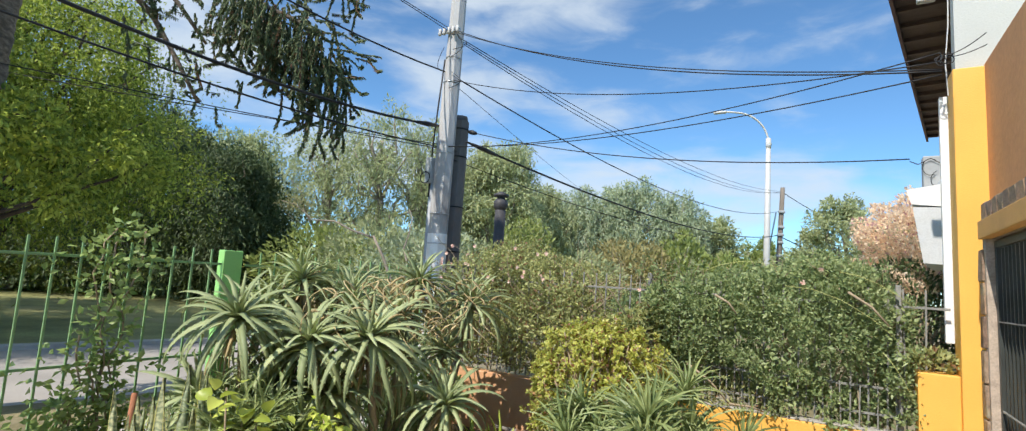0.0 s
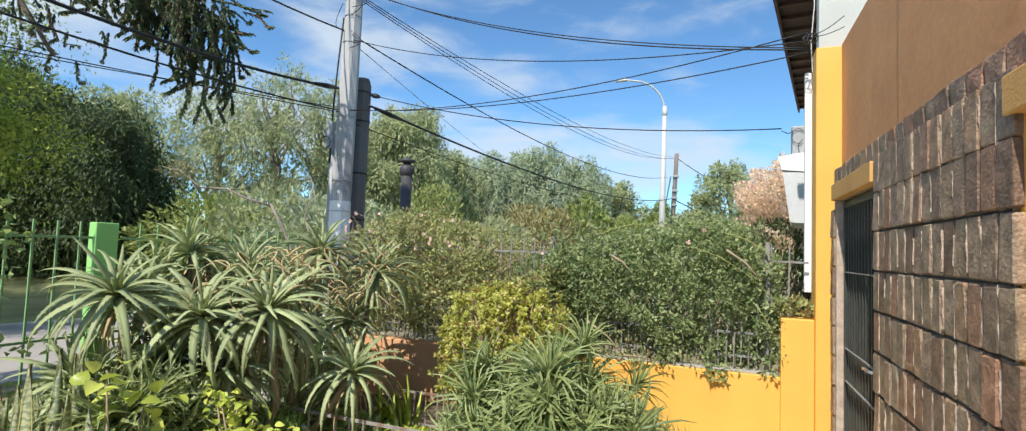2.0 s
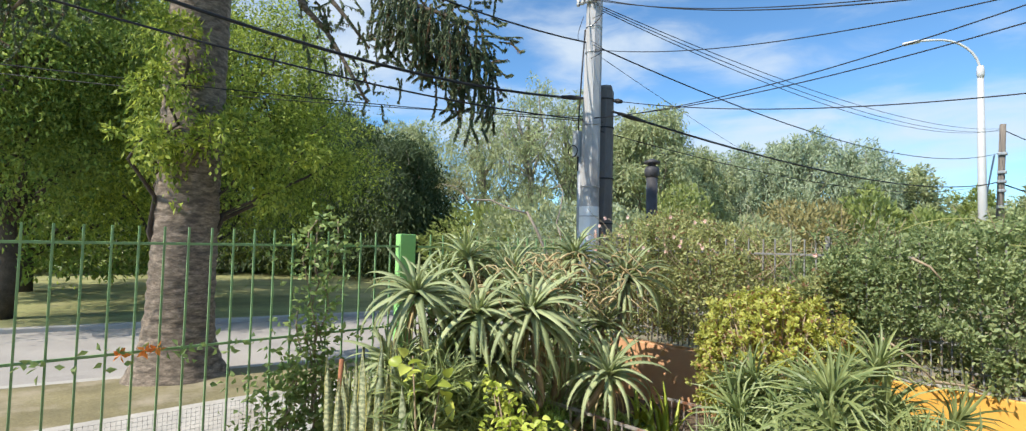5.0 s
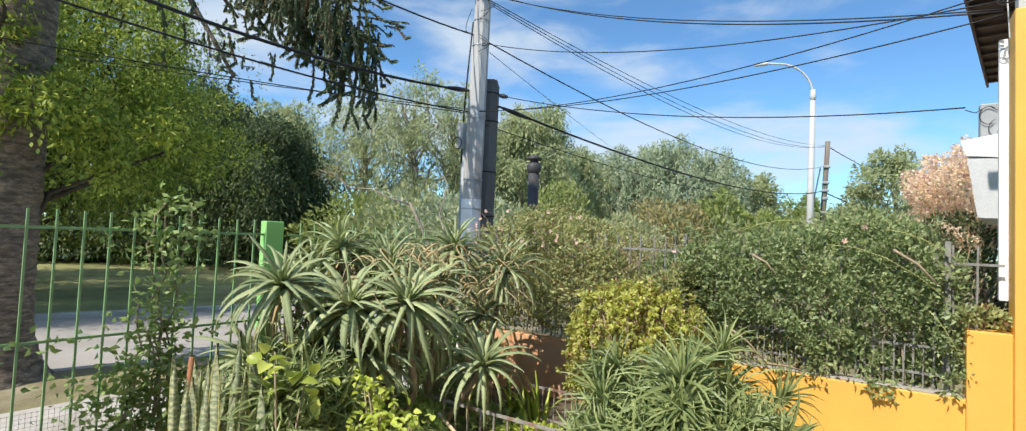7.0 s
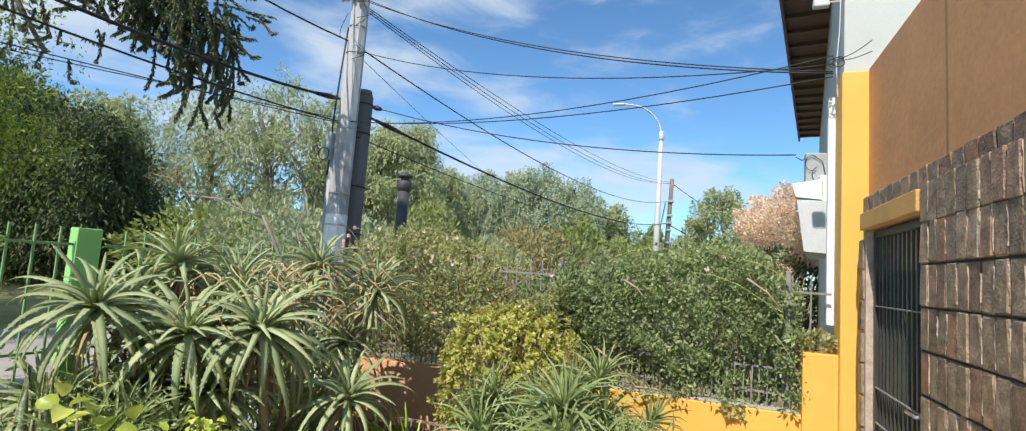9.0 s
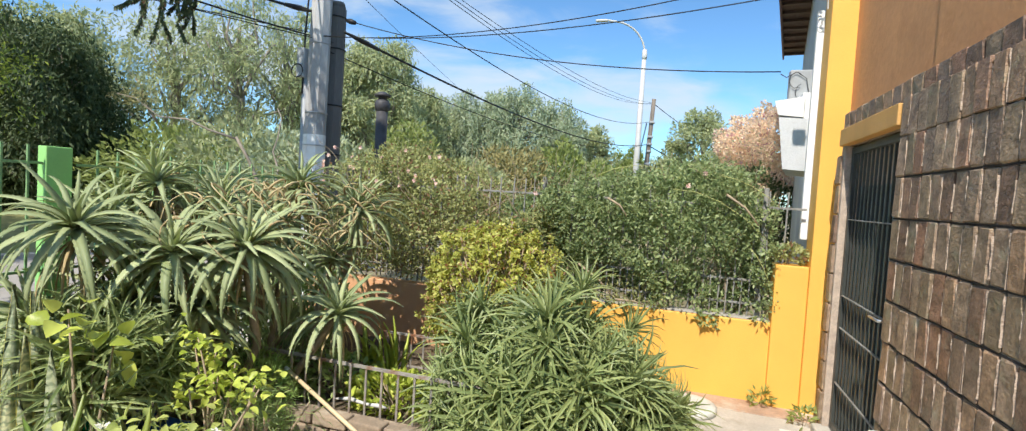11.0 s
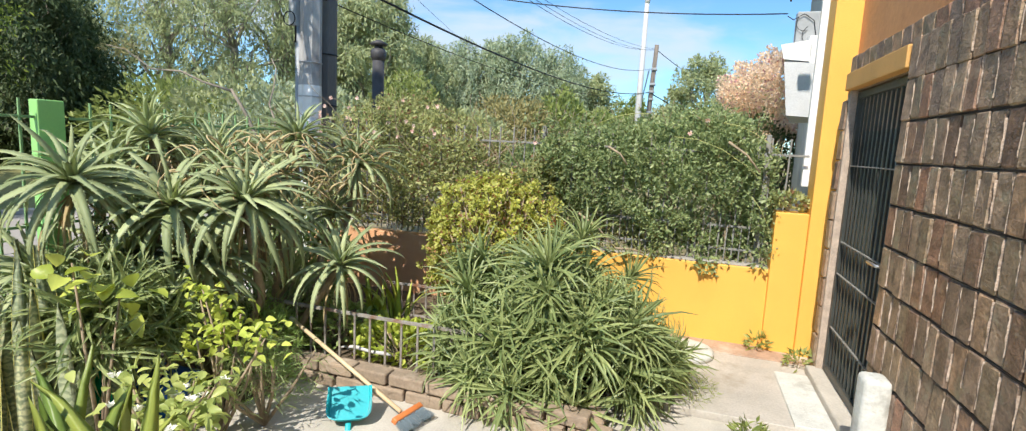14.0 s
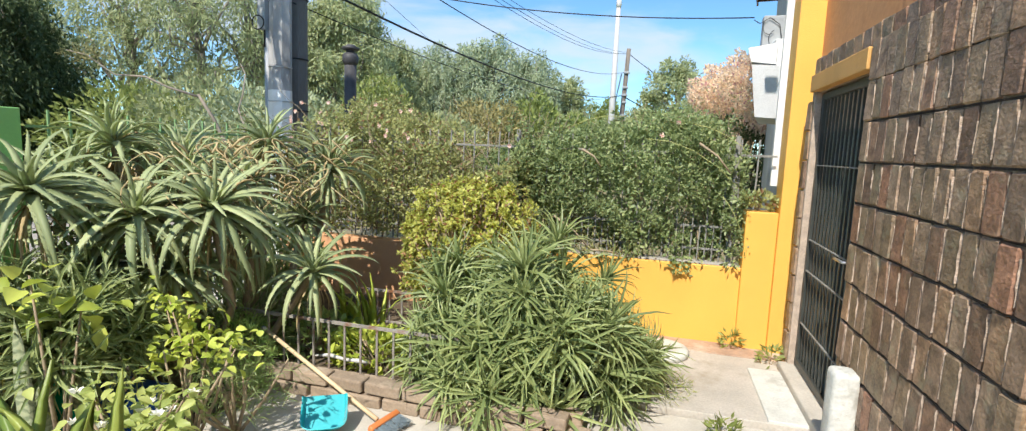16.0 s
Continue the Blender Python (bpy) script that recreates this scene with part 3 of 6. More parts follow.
# ---- gate ----
def gate():
    root = tagged(empty("metal_gate", 0.90, 3.87, 0.155), "closed black steel gate with upright bars", "gate")
    y0, y1, z0, z1, x = 3.405, 4.42, 0.125, 2.06, 0.885
    part("gate_frame", box(x - 0.02, x + 0.02, y0, y0 + 0.045, z0, z1, 0.004), BLACK, root)
    part("gate_frame", box(x - 0.02, x + 0.02, y1 - 0.045, y1, z0, z1, 0.004), BLACK, root)
    part("gate_frame", box(x - 0.02, x + 0.02, y0 + 0.045, y1 - 0.045, z1 - 0.045, z1, 0.004), BLACK, root)
    part("gate_frame", box(x - 0.02, x + 0.02, y0 + 0.045, y1 - 0.045, z0, z0 + 0.05, 0.004), BLACK, root)
    n = 12
    first = None
    for i in range(n):
        y = y0 + 0.09 + (y1 - y0 - 0.18) * i / (n - 1)
        if first is None:
            first = part("bar", box(x - 0.007, x + 0.007, -0.007, 0.007, z0 + 0.05, z1 - 0.045, 0.002), BLACK, root)
            ob = first
        else:
            ob = new("bar", first.data)
            attach(ob, root)
        ob.location = (0, y, 0)
    for z in (1.57, 1.05, 0.83, 0.45):
        part("crossbar", box(x - 0.022, x - 0.010, y0 + 0.045, y1 - 0.045, z - 0.004, z + 0.004, 0.001), FENCE, root)
    # fluted backing sheet, open near the top
    v, f = [], []
    k = 60
    for i in range(k + 1):
        y = y0 + 0.03 + (y1 - y0 - 0.06) * i / k
        dx = 0.012 * math.sin(i * math.pi / 2)
        v += [(x + 0.05 + dx, y, z0), (x + 0.05 + dx, y, 1.80)]
    f = [(2 * i, 2 * i + 2, 2 * i + 3, 2 * i + 1) for i in range(k)]
    sheet = mesh_object("backing_sheet", v, f, SHEET, root, "dark fluted sheet behind the bars")
    plate = part("lock_plate", box(x - 0.03, x - 0.02, 3.43, 3.47, 0.94, 1.12, 0.003), BLACK, root)
    bm = bmesh.new()
    hv, hf = tube_geometry([(x - 0.03, 3.45, 1.06), (x - 0.075, 3.45, 1.06), (x - 0.08, 3.48, 1.062), (x - 0.08, 3.57, 1.06)], 0.009, 8)
    mesh_object("handle", hv, hf, STEEL, plate, "satin steel lever handle", True)
    return root


gate()
slab("wall_passage", 1.9, 2.0, 2.4, 5.2, -0.1, 3.2, CAPWHITE, "pale wall of the passage behind the gate", "wall", 0.0)
slab("floor_passage", 1.0, 1.9, 2.4, 5.2, -0.1, 0.1, CONCRETE, "concrete floor of the passage behind the gate", "floor", 0.0)


# ---- neighbour's house beyond the pier ----
def neighbour():
    root = tagged(empty("neighbour_house", 1.5, 7.0, -0.1), "old white two-storey house with dark wooden eaves", "house")
    along = Vector((0.777, 4.72, 0)).normalized()
    out = Vector((-along.y, along.x, 0))

    def prism(pts, z0, z1):
        v = [(x, y, z0) for x, y in pts] + [(x, y, z1) for x, y in pts]
        n = len(pts)
        return v, [tuple(range(n))[::-1], tuple(range(n, 2 * n))] + [(i, (i + 1) % n, n + (i + 1) % n, n + i) for i in range(n)]

    v, f = prism([(0.80, 5.03), (2.42, 15.9), (8.0, 15.9), (8.0, 5.03)], -0.1, 5.53)
    mesh_object("wall", v, f, WHITE, root)
    a, b = Vector((0.53, 7.15, 5.5)), Vector((1.93, 15.6, 5.5))
    w = 0.95
    # soffit with rafters showing, fascia board
    c, d = b - out * w, a - out * w
    sv, sf = prism([a.xy, b.xy, c.xy, d.xy], 5.53, 5.57)
    eave = mesh_object("eave", sv, sf, SOFFIT, root, "dark stained wooden soffit")
    n = 16
    for i in range(n):
        p = a.lerp(b, (i + 0.5) / n)
        q = p - out * w
        h = along * 0.04
        rv, rf = prism([(p + h).xy, (q + h).xy, (q - h).xy, (p - h).xy], 5.47, 5.529)
        mesh_object("rafter", rv, rf, SOFFIT, eave)
    t = out * 0.04
    fv, ff = prism([(a + t).xy, (b + t).xy, b.xy, a.xy], 5.43, 5.70)
    mesh_object("fascia", fv, ff, FASCIA, eave)
    rv, rf = prism([(a + out * 0.06).xy, (b + out * 0.06).xy, (b - out * 4).xy, (a - out * 4).xy], 5.705, 5.77)
    mesh_object("roof", rv, rf, FASCIA, root)
    # upper gable wall facing the patio
    part("gable_wall", box(0.78, 4.5, 4.90, 5.02, 3.34, 5.5), WHITE, root)
    # balcony hood: bright cap, tapered grey body below
    hv = [(0.62, 6.45, 2.74), (0.90, 6.45, 2.79), (1.12, 7.55, 2.79), (0.86, 7.55, 2.74), (0.66, 6.46, 2.60), (0.90, 6.46, 2.575), (1.12, 7.52, 2.58), (0.90, 7.52, 2.58)]
    hf = [(0, 1, 2, 3), (4, 7, 6, 5), (0, 4, 5, 1), (1, 5, 6, 2), (2, 6, 7, 3), (3, 7, 4, 0)]
    mesh_object("balcony_cap", hv, hf, CAPWHITE, root, "bright white sloping cap")
    tv = [(0.67, 6.47, 2.574), (1.12, 6.47, 2.564), (1.42, 7.5, 2.574), (0.91, 7.5, 2.574), (0.755, 6.56, 2.04), (1.12, 6.56, 2.02), (1.42, 7.48, 2.02), (0.94, 7.48, 2.02)]
    mesh_object("balcony_body", tv, hf, PALEGREY, root, "pale grey tapered balcony underside")
    part("balcony_end", box(0.905, 1.12, 6.60, 7.5, 2.576, 2.86, 0.006), PALEGREY, root, "pale grey end of the balcony parapet")
    case = part("service_box", box(0.80, 1.04, 6.82, 6.95, 2.72, 3.15, 0.012), PLASTIC, root, "grey electricity box")
    for k, (cx, cz, rr) in enumerate(((0.86, 3.03, 0.085), (0.93, 2.90, 0.09))):
        loop = [(cx + rr * math.cos(a) * 0.8, 6.80 - 0.006 * k, cz + rr * math.sin(a)) for a in np.linspace(0.9 + k, 5.2 + k, 14)]
        mesh_object("cable_loop", *tube_geometry(loop, 0.0035, 5), CABLE, case, "loop of black cable")
    mesh_object("cable_loop", *tube_geometry([(0.66, 6.5, 3.03), (0.76, 6.8, 3.06), (0.86, 6.8, 3.12), (0.96, 6.8, 3.05), (1.0, 6.8, 2.85), (1.0, 6.43, 2.66), (0.95, 6.44, 2.55)], 0.0045, 5), CABLE, case, "loop of black cable")
    part("corner_board", box(0.700, 0.752, 5.03, 5.08, 1.38, 3.2, 0.006), CAPWHITE, root, "off-white corner board")
    part("window", box(1.33, 1.47, 8.0, 8.8, 1.2, 2.3, 0.01), PLASTIC, root, "grey window behind bars")
    # security lamp under the eave
    lamp = part("security_lamp", box(0.58, 0.70, 5.02, 5.09, 3.98, 4.05, 0.01), LAMPWHITE, root, "small white security lamp")
    mesh_object("lamp_arm", *tube_geometry([(0.70, 5.055, 4.02), (0.76, 5.055, 4.02), (0.82, 5.06, 4.02)], 0.008, 6), LAMPWHITE, lamp)
    mesh_object("conduit", *tube_geometry([(0.775, 4.96, 5.3), (0.76, 4.93, 4.2), (0.745, 4.89, 3.7), (0.72, 4.87, 3.4), (0.73, 4.86, 3.15)], 0.004, 6), LAMPWHITE, root)
    return root


neighbour()


# ---- boundary fence on the low wall ----
def picket_fence():
    root = tagged(empty("picket_fence", -1.6, 4.95, 0.70), "weathered grey iron picket fence on the low wall", "fence")
    rng = random.Random(5)
    base = part("picket", box(-0.006, 0.006, -0.006, 0.006, 0.0, 1.06, 0.0015), FENCE, root)
    xs = [-3.8 + 0.115 * i for i in range(39)]
    for i, x in enumerate(xs):
        ob = base if i == 0 else new("picket", base.data)
        if i:
            attach(ob, root)
        ob.location = (x, 4.95, 0.69)
        ob.rotation_euler = (rng.uniform(-0.02, 0.02), rng.uniform(-0.02, 0.02), 0)
    short = part("short_picket", box(-0.005, 0.005, -0.005, 0.005, 0.0, 0.34, 0.0015), FENCE, root)
    for i, x in enumerate(xs[6:-2]):
        ob = short if i == 0 else new("short_picket", short.data)
        if i:
            attach(ob, root)
        ob.location = (x + 0.057, 4.93, 0.70)
        ob.rotation_euler = (rng.uniform(-0.03, 0.03), rng.uniform(-0.03, 0.03), 0)
    for z in (0.83, 1.02, 1.62):
        part("rail", box(-3.85, 0.72, 4.945, 4.957, z - 0.009, z + 0.009, 0.002), FENCE, root)
    for x in (-3.5, -1.42, 0.42):
        part("post", box(x - 0.018, x + 0.018, 4.935, 4.965, 0.69, 1.775, 0.004), FENCE, root)
    return root


picket_fence()


# ---- green street fence ----
def green_fence():
    root = tagged(empty("green_fence", -3.77, 1.2, 0.0), "leaf-green steel picket fence with wire mesh below", "fence")
    base = part("picket", box(-0.006, 0.006, -0.006, 0.006, 0.02, 1.722, 0.0015), GREEN, root)
    n = 0
    for i in range(50):
        y = -1.568 + 0.1282 * i
        if 2.30 < y < 2.58 or y > 4.82:
            continue
        ob = base if n == 0 else new("picket", base.data)
        if n:
            attach(ob, root)
        ob.location = (-3.77, y, 0)
        n += 1
    for z, r in ((1.62, 0.008), (0.99, 0.008), (0.10, 0.009)):
        part("rail", box(-3.779, -3.767, -1.7, 2.37, z - r, z + r, 0.002), GREEN, root)
        part("rail", box(-3.779, -3.767, 2.54, 4.86, z - r, z + r, 0.002), GREEN, root)
    post = part("post", box(-3.82, -3.745, 2.355, 2.50, -0.02, 1.722, 0.006), LGREEN, root, "broad light green steel post")
    heap = Heap()
    for i in range(170):
        y = -1.65 + 0.025 * i
        heap.add([(-3.757, y - 0.0007, 0.03), (-3.757, y + 0.0007, 0.03), (-3.757, y + 0.0007, 0.62), (-3.757, y - 0.0007, 0.62),
                  (-3.7584, y - 0.0007, 0.03), (-3.7584, y + 0.0007, 0.03), (-3.7584, y + 0.0007, 0.62), (-3.7584, y - 0.0007, 0.62)],
                 [(0, 1, 2, 3), (7, 6, 5, 4), (0, 3, 7, 4), (1, 5, 6, 2)])
    for i in range(24):
        z = 0.04 + 0.025 * i
        heap.add([(-3.7584, -1.65, z - 0.0007), (-3.7584, 2.37, z - 0.0007), (-3.7584, 2.37, z + 0.0007), (-3.7584, -1.65, z + 0.0007),
                  (-3.760, -1.65, z - 0.0007), (-3.760, 2.37, z - 0.0007), (-3.760, 2.37, z + 0.0007), (-3.760, -1.65, z + 0.0007)],
                 [(0, 1, 2, 3), (7, 6, 5, 4), (0, 4, 5, 1), (3, 2, 6, 7)])
    tagged(heap.make("wire_mesh", WIREMESH, root, "fine galvanised wire mesh"), kind="stuff")
    return root


green_fence()


# ---- planting bed: brick edging and low iron railing ----
def brick_edging():
    root = tagged(empty("brick_edging", -1.8, 3.05, 0.0), "low old brick edging round the planting bed", "edging")
    rng = random.Random(3)
    core = box(-2.95, -0.5, 3.075, 3.15, 0.0, 0.14)
    part("mortar_core", core, EDGE, root)
    base = None
    for row in range(2):
        x = -2.95 + (0.13 if row else 0)
        while x < -0.6:
            if base is None:
                base = part("brick", box(-0.118, 0.118, -0.055, 0.055, -0.037, 0.037, 0.012), EDGE, root)
                ob = base
            else:
                ob = new("brick", base.data)
                attach(ob, root)
            ob.location = (x + 0.12, 3.05 + rng.uniform(-0.012, 0.012) - 0.05 * (x + 2.95) / 2.4, 0.045 + 0.085 * row)
            ob.rotation_euler = (rng.uniform(-0.03, 0.03), rng.uniform(-0.03, 0.03), -0.02 + rng.uniform(-0.05, 0.05))
            x += 0.252
    return root


brick_edging()


def railing(name, x0, x1, y0, y1, zt, zb, n, label):
    root = tagged(empty(name, (x0 + x1) / 2, (y0 + y1) / 2, zb), label, "railing")
    a, b = Vector((x0, y0, 0)), Vector((x1, y1, 0))
    up = Vector((0, 0, 1))
    for z, r in ((zt, 0.013), (zb + 0.05, 0.011)):
        tube("rail", [a + up * z, a.lerp(b, 0.5) + up * (z - 0.004), b + up * z], r, RUST, root, sides=4, smooth=False)
    first = None
    for i in range(n):
        p = a.lerp(b, (i + 0.35) / n)
        if first is None:
            first = mesh_object("bar", *tube_geometry([(0, 0, zb - 0.06), (0, 0, zt)], 0.0085, 5), RUST, root)
            ob = first
        else:
            ob = new("bar", first.data)
            attach(ob, root)
        ob.location = p
    return root


railing("bed_railing", -2.98, -1.15, 3.13, 3.10, 0.468, 0.08, 16, "low rusty iron railing along the planting bed")
railing("back_railing", -2.55, -1.9, 4.20, 4.25, 0.375, 0.06, 6, "low grey iron railing deep in the bed")


# ---- poles, lamps and wires ----
def utility_pole():
    root = tagged(empty("utility_pole", -5.19, 6.56, -0.1), "tall tapered concrete utility pole with a meter box", "pole")
    x, y = -5.19, 6.56
    tube("shaft", [(x, y, 2.25), (x + 0.055, y, 5.2), (x + 0.10, y, 8.2)], [0.15, 0.125, 0.10], POLE, root, sides=8, smooth=False)
    # white carried above the real paint edge to stand for sun on the pole
    tube("painted_foot", [(x, y, -0.1), (x, y, 2.249)], [0.16, 0.152], CAPWHITE, root, "flaking white painted foot, its upper part standing for sunlight", sides=8, smooth=False)
    tube("conduit", [(x - 0.13, y - 0.07, 0.0), (x - 0.13, y - 0.07, 3.02)], 0.045, PLASTIC, root, sides=8)
    meter = part("meter_box", box(x - 0.22, x - 0.10, y - 0.16, y - 0.06, 3.02, 3.42, 0.012), PLASTIC, root, "small grey meter box")
    ring = [(x - 0.18 + 0.09 * math.cos(a), y - 0.19, 3.1 + 0.09 * math.sin(a)) for a in np.linspace(0, 2 * math.pi, 16)]
    tube("cable_loop", ring, 0.008, CABLE, root)
    tube("riser_cable", [(x - 0.14, y - 0.12, 2.8), (x - 0.12, y - 0.13, 3.6), (x - 0.10, y - 0.10, 4.3), (x - 0.06, y - 0.08, 5.0)], 0.012, CABLE, root)
    rack = part("insulator_rack", box(x - 0.16, x + 0.24, y - 0.15, y - 0.12, 5.40, 5.45, 0.006), STEEL, root, "galvanised insulator rack")
    for k in range(5):
        cx = x - 0.13 + 0.085 * k
        mesh_object("insulator", *tube_geometry([(cx, y - 0.17, 5.37), (cx, y - 0.17, 5.40), (cx, y - 0.17, 5.43), (cx, y - 0.17, 5.47)], [0.022, 0.03, 0.018, 0.028], 10), LAMPWHITE, rack, "small porcelain insulator", True)
    for k, (a, b, r) in enumerate((((0.18, 5.36), (0.08, 5.0), 0.16), ((0.20, 5.30), (0.12, 5.12), 0.22), ((0.14, 4.70), (0.16, 4.58), 0.14), ((0.12, 4.76), (0.10, 4.50), 0.20), ((-0.14, 4.84), (-0.05, 5.2), -0.06))):
        lead = [(x + a[0] + (b[0] - a[0]) * s + r * math.sin(math.pi * s), y - 0.13, a[1] + (b[1] - a[1]) * s - 0.05 * math.sin(math.pi * s)) for s in np.linspace(0, 1, 10)]
        tube("loose_lead", lead, 0.005, CABLE, root, sides=5)
    for z in (2.1, 2.55, 3.5, 4.62, 5.02):
        r = 0.155 - 0.010 * (z - 1.9)
        ring = [(x + 0.017 * z - 0.035 + r * math.cos(a), y + r * math.sin(a), z) for a in np.linspace(0, 2 * math.pi, 13)]
        tube("clamp", ring, 0.009, STEEL, root, sides=4)
    return root


def stub_pole():
    root = tagged(empty("stub_pole", -4.98, 6.80, -0.1), "shorter dark grey pole strapped behind the concrete one", "pole")
    x, y = -5.17, 6.86
    tube("shaft", [(x, y, -0.1), (x + 0.01, y, 2), (x + 0.04, y, 4.09)], [0.155, 0.15, 0.13], POLEDARK, root, sides=8, smooth=False)
    tube("cap", [(x + 0.04, y, 4.091), (x + 0.04, y, 4.17)], [0.12, 0.10], POLEDARK, root, sides=8)
    for z in (2.0, 2.7, 3.5, 3.95):
        ring = [(x + 0.02 + 0.15 * math.cos(a), y + 0.15 * math.sin(a), z) for a in np.linspace(0, 2 * math.pi, 13)]
        tube("strap", ring, 0.010, CABLE, root, sides=4)
    return root


def street_lamp():
    root = tagged(empty("street_lamp", -2.88, 29.75, -0.1), "tall white street lamp with a curved arm", "street lamp")
    x, y = -2.88, 29.75
    tube("mast", [(x, y, -0.1), (x, y, 4), (x + 0.03, y, 9.3)], [0.18, 0.155, 0.11], LAMPWHITE, root, sides=10)
    tube("collar", [(x + 0.03, y, 9.0), (x + 0.04, y, 9.2), (x + 0.03, y, 9.55)], [0.11, 0.145, 0.12], LAMPWHITE, root, sides=8)
    arm = [(x + 0.03, y, 9.3)]
    for i in range(1, 9):
        a = i / 8 * math.pi / 2
        arm.append((x + 0.03 - 1.45 * (1 - math.cos(a)), y - 0.7 * (1 - math.cos(a)), 9.3 + 1.55 * math.sin(a)))
    arm += [(x - 1.9, y - 0.9, 10.88)]
    tube("arm", arm, 0.05, LAMPWHITE, root, sides=6)
    bm = box(x - 2.5, x - 1.85, y - 1.02, y - 0.80, 10.80, 10.93, 0.05)
    part("lamp_head", bm, LAMPWHITE, root, "flat white lamp head", True)
    return root


def wooden_pole():
    root = tagged(empty("wooden_pole", -2.45, 31.3, -0.1), "weathered wooden pole with cable clamps", "pole")
    tube("shaft", [(-2.62, 31.3, -0.1), (-2.3, 31.3, 7.25)], [0.16, 0.11], WOODPOLE, root, sides=8)
    for z in (3.6, 4.3, 4.7, 5.1, 5.9):
        part("clamp", box(-2.72 + 0.04 * z, -2.42 + 0.04 * z, 31.1, 31.45, z, z + 0.12, 0.02), PLASTIC, root)
    tube("strut", [(-2.95, 30.6, 3.4), (-2.6, 31.2, 5.9)], 0.035, PLASTIC, root)
    return root


utility_pole()
stub_pole()
street_lamp()
wooden_pole()


def wire(a, b, sag, radius, label="black overhead cable", splice=False):
    a, b = Vector(a), Vector(b)
    pts = []
    n = 28
    for i in range(n + 1):
        s = i / n
        p = a.lerp(b, s)
        p.z -= 4 * sag * s * (1 - s)
        pts.append(p)
    ob = tube("overhead_cable", pts, radius, CABLE, sides=5)
    tagged(ob, label, "cable", "overhead cables")
    if splice:
        tube("splice", [pts[0].lerp(pts[1], 0.15), pts[0].lerp(pts[1], 0.5), pts[0].lerp(pts[1], 0.9)], [0.025, 0.04, 0.025], CABLE, ob, sides=7)
    return ob


PX, PY = -5.1, 6.5
wire((PX - 0.16, PY, 3.93), (-5.45, -10, 7.4), 1.58, 0.019, "thick bundled overhead cable", True)
wire((PX - 0.16, PY, 3.60), (-5.45, -10, 5.5), 0.94, 0.011, "black overhead cable along the street")
wire((PX - 0.12, PY, 4.80), (-5.35, -10, 8.6), 1.52, 0.012, "black overhead cable along the street")
wire((PX - 0.05, PY, 5.42), (-7.5, -30, 7.9), 0.5, 0.006, "thin black overhead cable along the street")
wire((PX - 0.05, PY, 5.47), (-8.6, -30, 8.2), 0.55, 0.006, "thin black overhead cable along the street")
wire((-5.05, 6.86, 3.58), (-16, -22, 5.6), 0.9, 0.0065, "thin black overhead cable across the street")
wire((-5.05, 6.86, 3.66), (-24, -16, 7.5), 1.0, 0.0065, "thin black overhead cable across the street")
HX, HY = 0.70, 4.88
for k, (z0, z1, s) in enumerate(((5.47, 3.345, 0.262), (5.44, 3.36, 0.228), (4.66, 3.42, 0.245), (3.59, 3.49, 0.195), (3.60, 3.32, 0.165))):
    wire((PX, PY, z0), (HX, HY, z1), s, 0.0055 if k else 0.0065, "thin black service cable to the house")
wire((-4.95, 6.8, 3.90), (0.66, 6.5, 3.055), 0.20, 0.0065, "thin black service cable to the neighbour", True)
wire((PX, PY, 5.39), (-2.4, 31.2, 7.04), 0.56, 0.007, "black overhead cable to the wooden pole")
wire((PX, PY, 5.36), (-2.4, 31.2, 6.96), 0.66, 0.007, "black overhead cable to the wooden pole")
wire((PX, PY, 5.33), (-2.4, 31.2, 7.0), 0.78, 0.007, "black overhead cable to the wooden pole")
wire((PX, PY, 4.73), (-2.45, 31.2, 5.98), 0.82, 0.011, "black overhead cable to the wooden pole")
wire((-4.95, 6.8, 3.73), (-2.5, 31.2, 4.72), 0.58, 0.019, "thick bundled overhead cable", True)
wire((PX, PY, 3.43), (-2.55, 31.2, 4.75), 0.68, 0.008, "black overhead cable to the wooden pole")
wire((PX, PY, 4.62), (-10.4, 27, 5.7), 0.1, 0.005, "thin black overhead cable over the gardens")
wire((-2.3, 31.3, 7.0), (6, 55, 6.5), 0.8, 0.02, "black overhead cable beyond the wooden pole")
wire((-2.45, 31.3, 4.7), (6, 50, 3.5), 0.6, 0.03, "black overhead cable beyond the wooden pole")


def flue():
    root = tagged(empty("flue_pipe", -6.45, 9.95, -0.1), "sooty black round flue pipe with a cowl", "chimney")
    x, y = -6.32, 10.1
    tube("pipe", [(x, y, -0.1), (x, y, 3.12)], 0.12, CHIM, root, sides=14)
    tube("collar", [(x, y, 3.12), (x, y, 3.2), (x, y, 3.3), (x, y, 3.36)], [0.12, 0.16, 0.16, 0.12], CHIM, root, sides=14)
    tube("neck", [(x, y, 3.36), (x, y, 3.44)], 0.09, CHIM, root, sides=12)
    tube("cowl", [(x, y, 3.42), (x, y, 3.46), (x, y, 3.53)], [0.16, 0.18, 0.05], CHIM, root, sides=14)
    return root


flue()


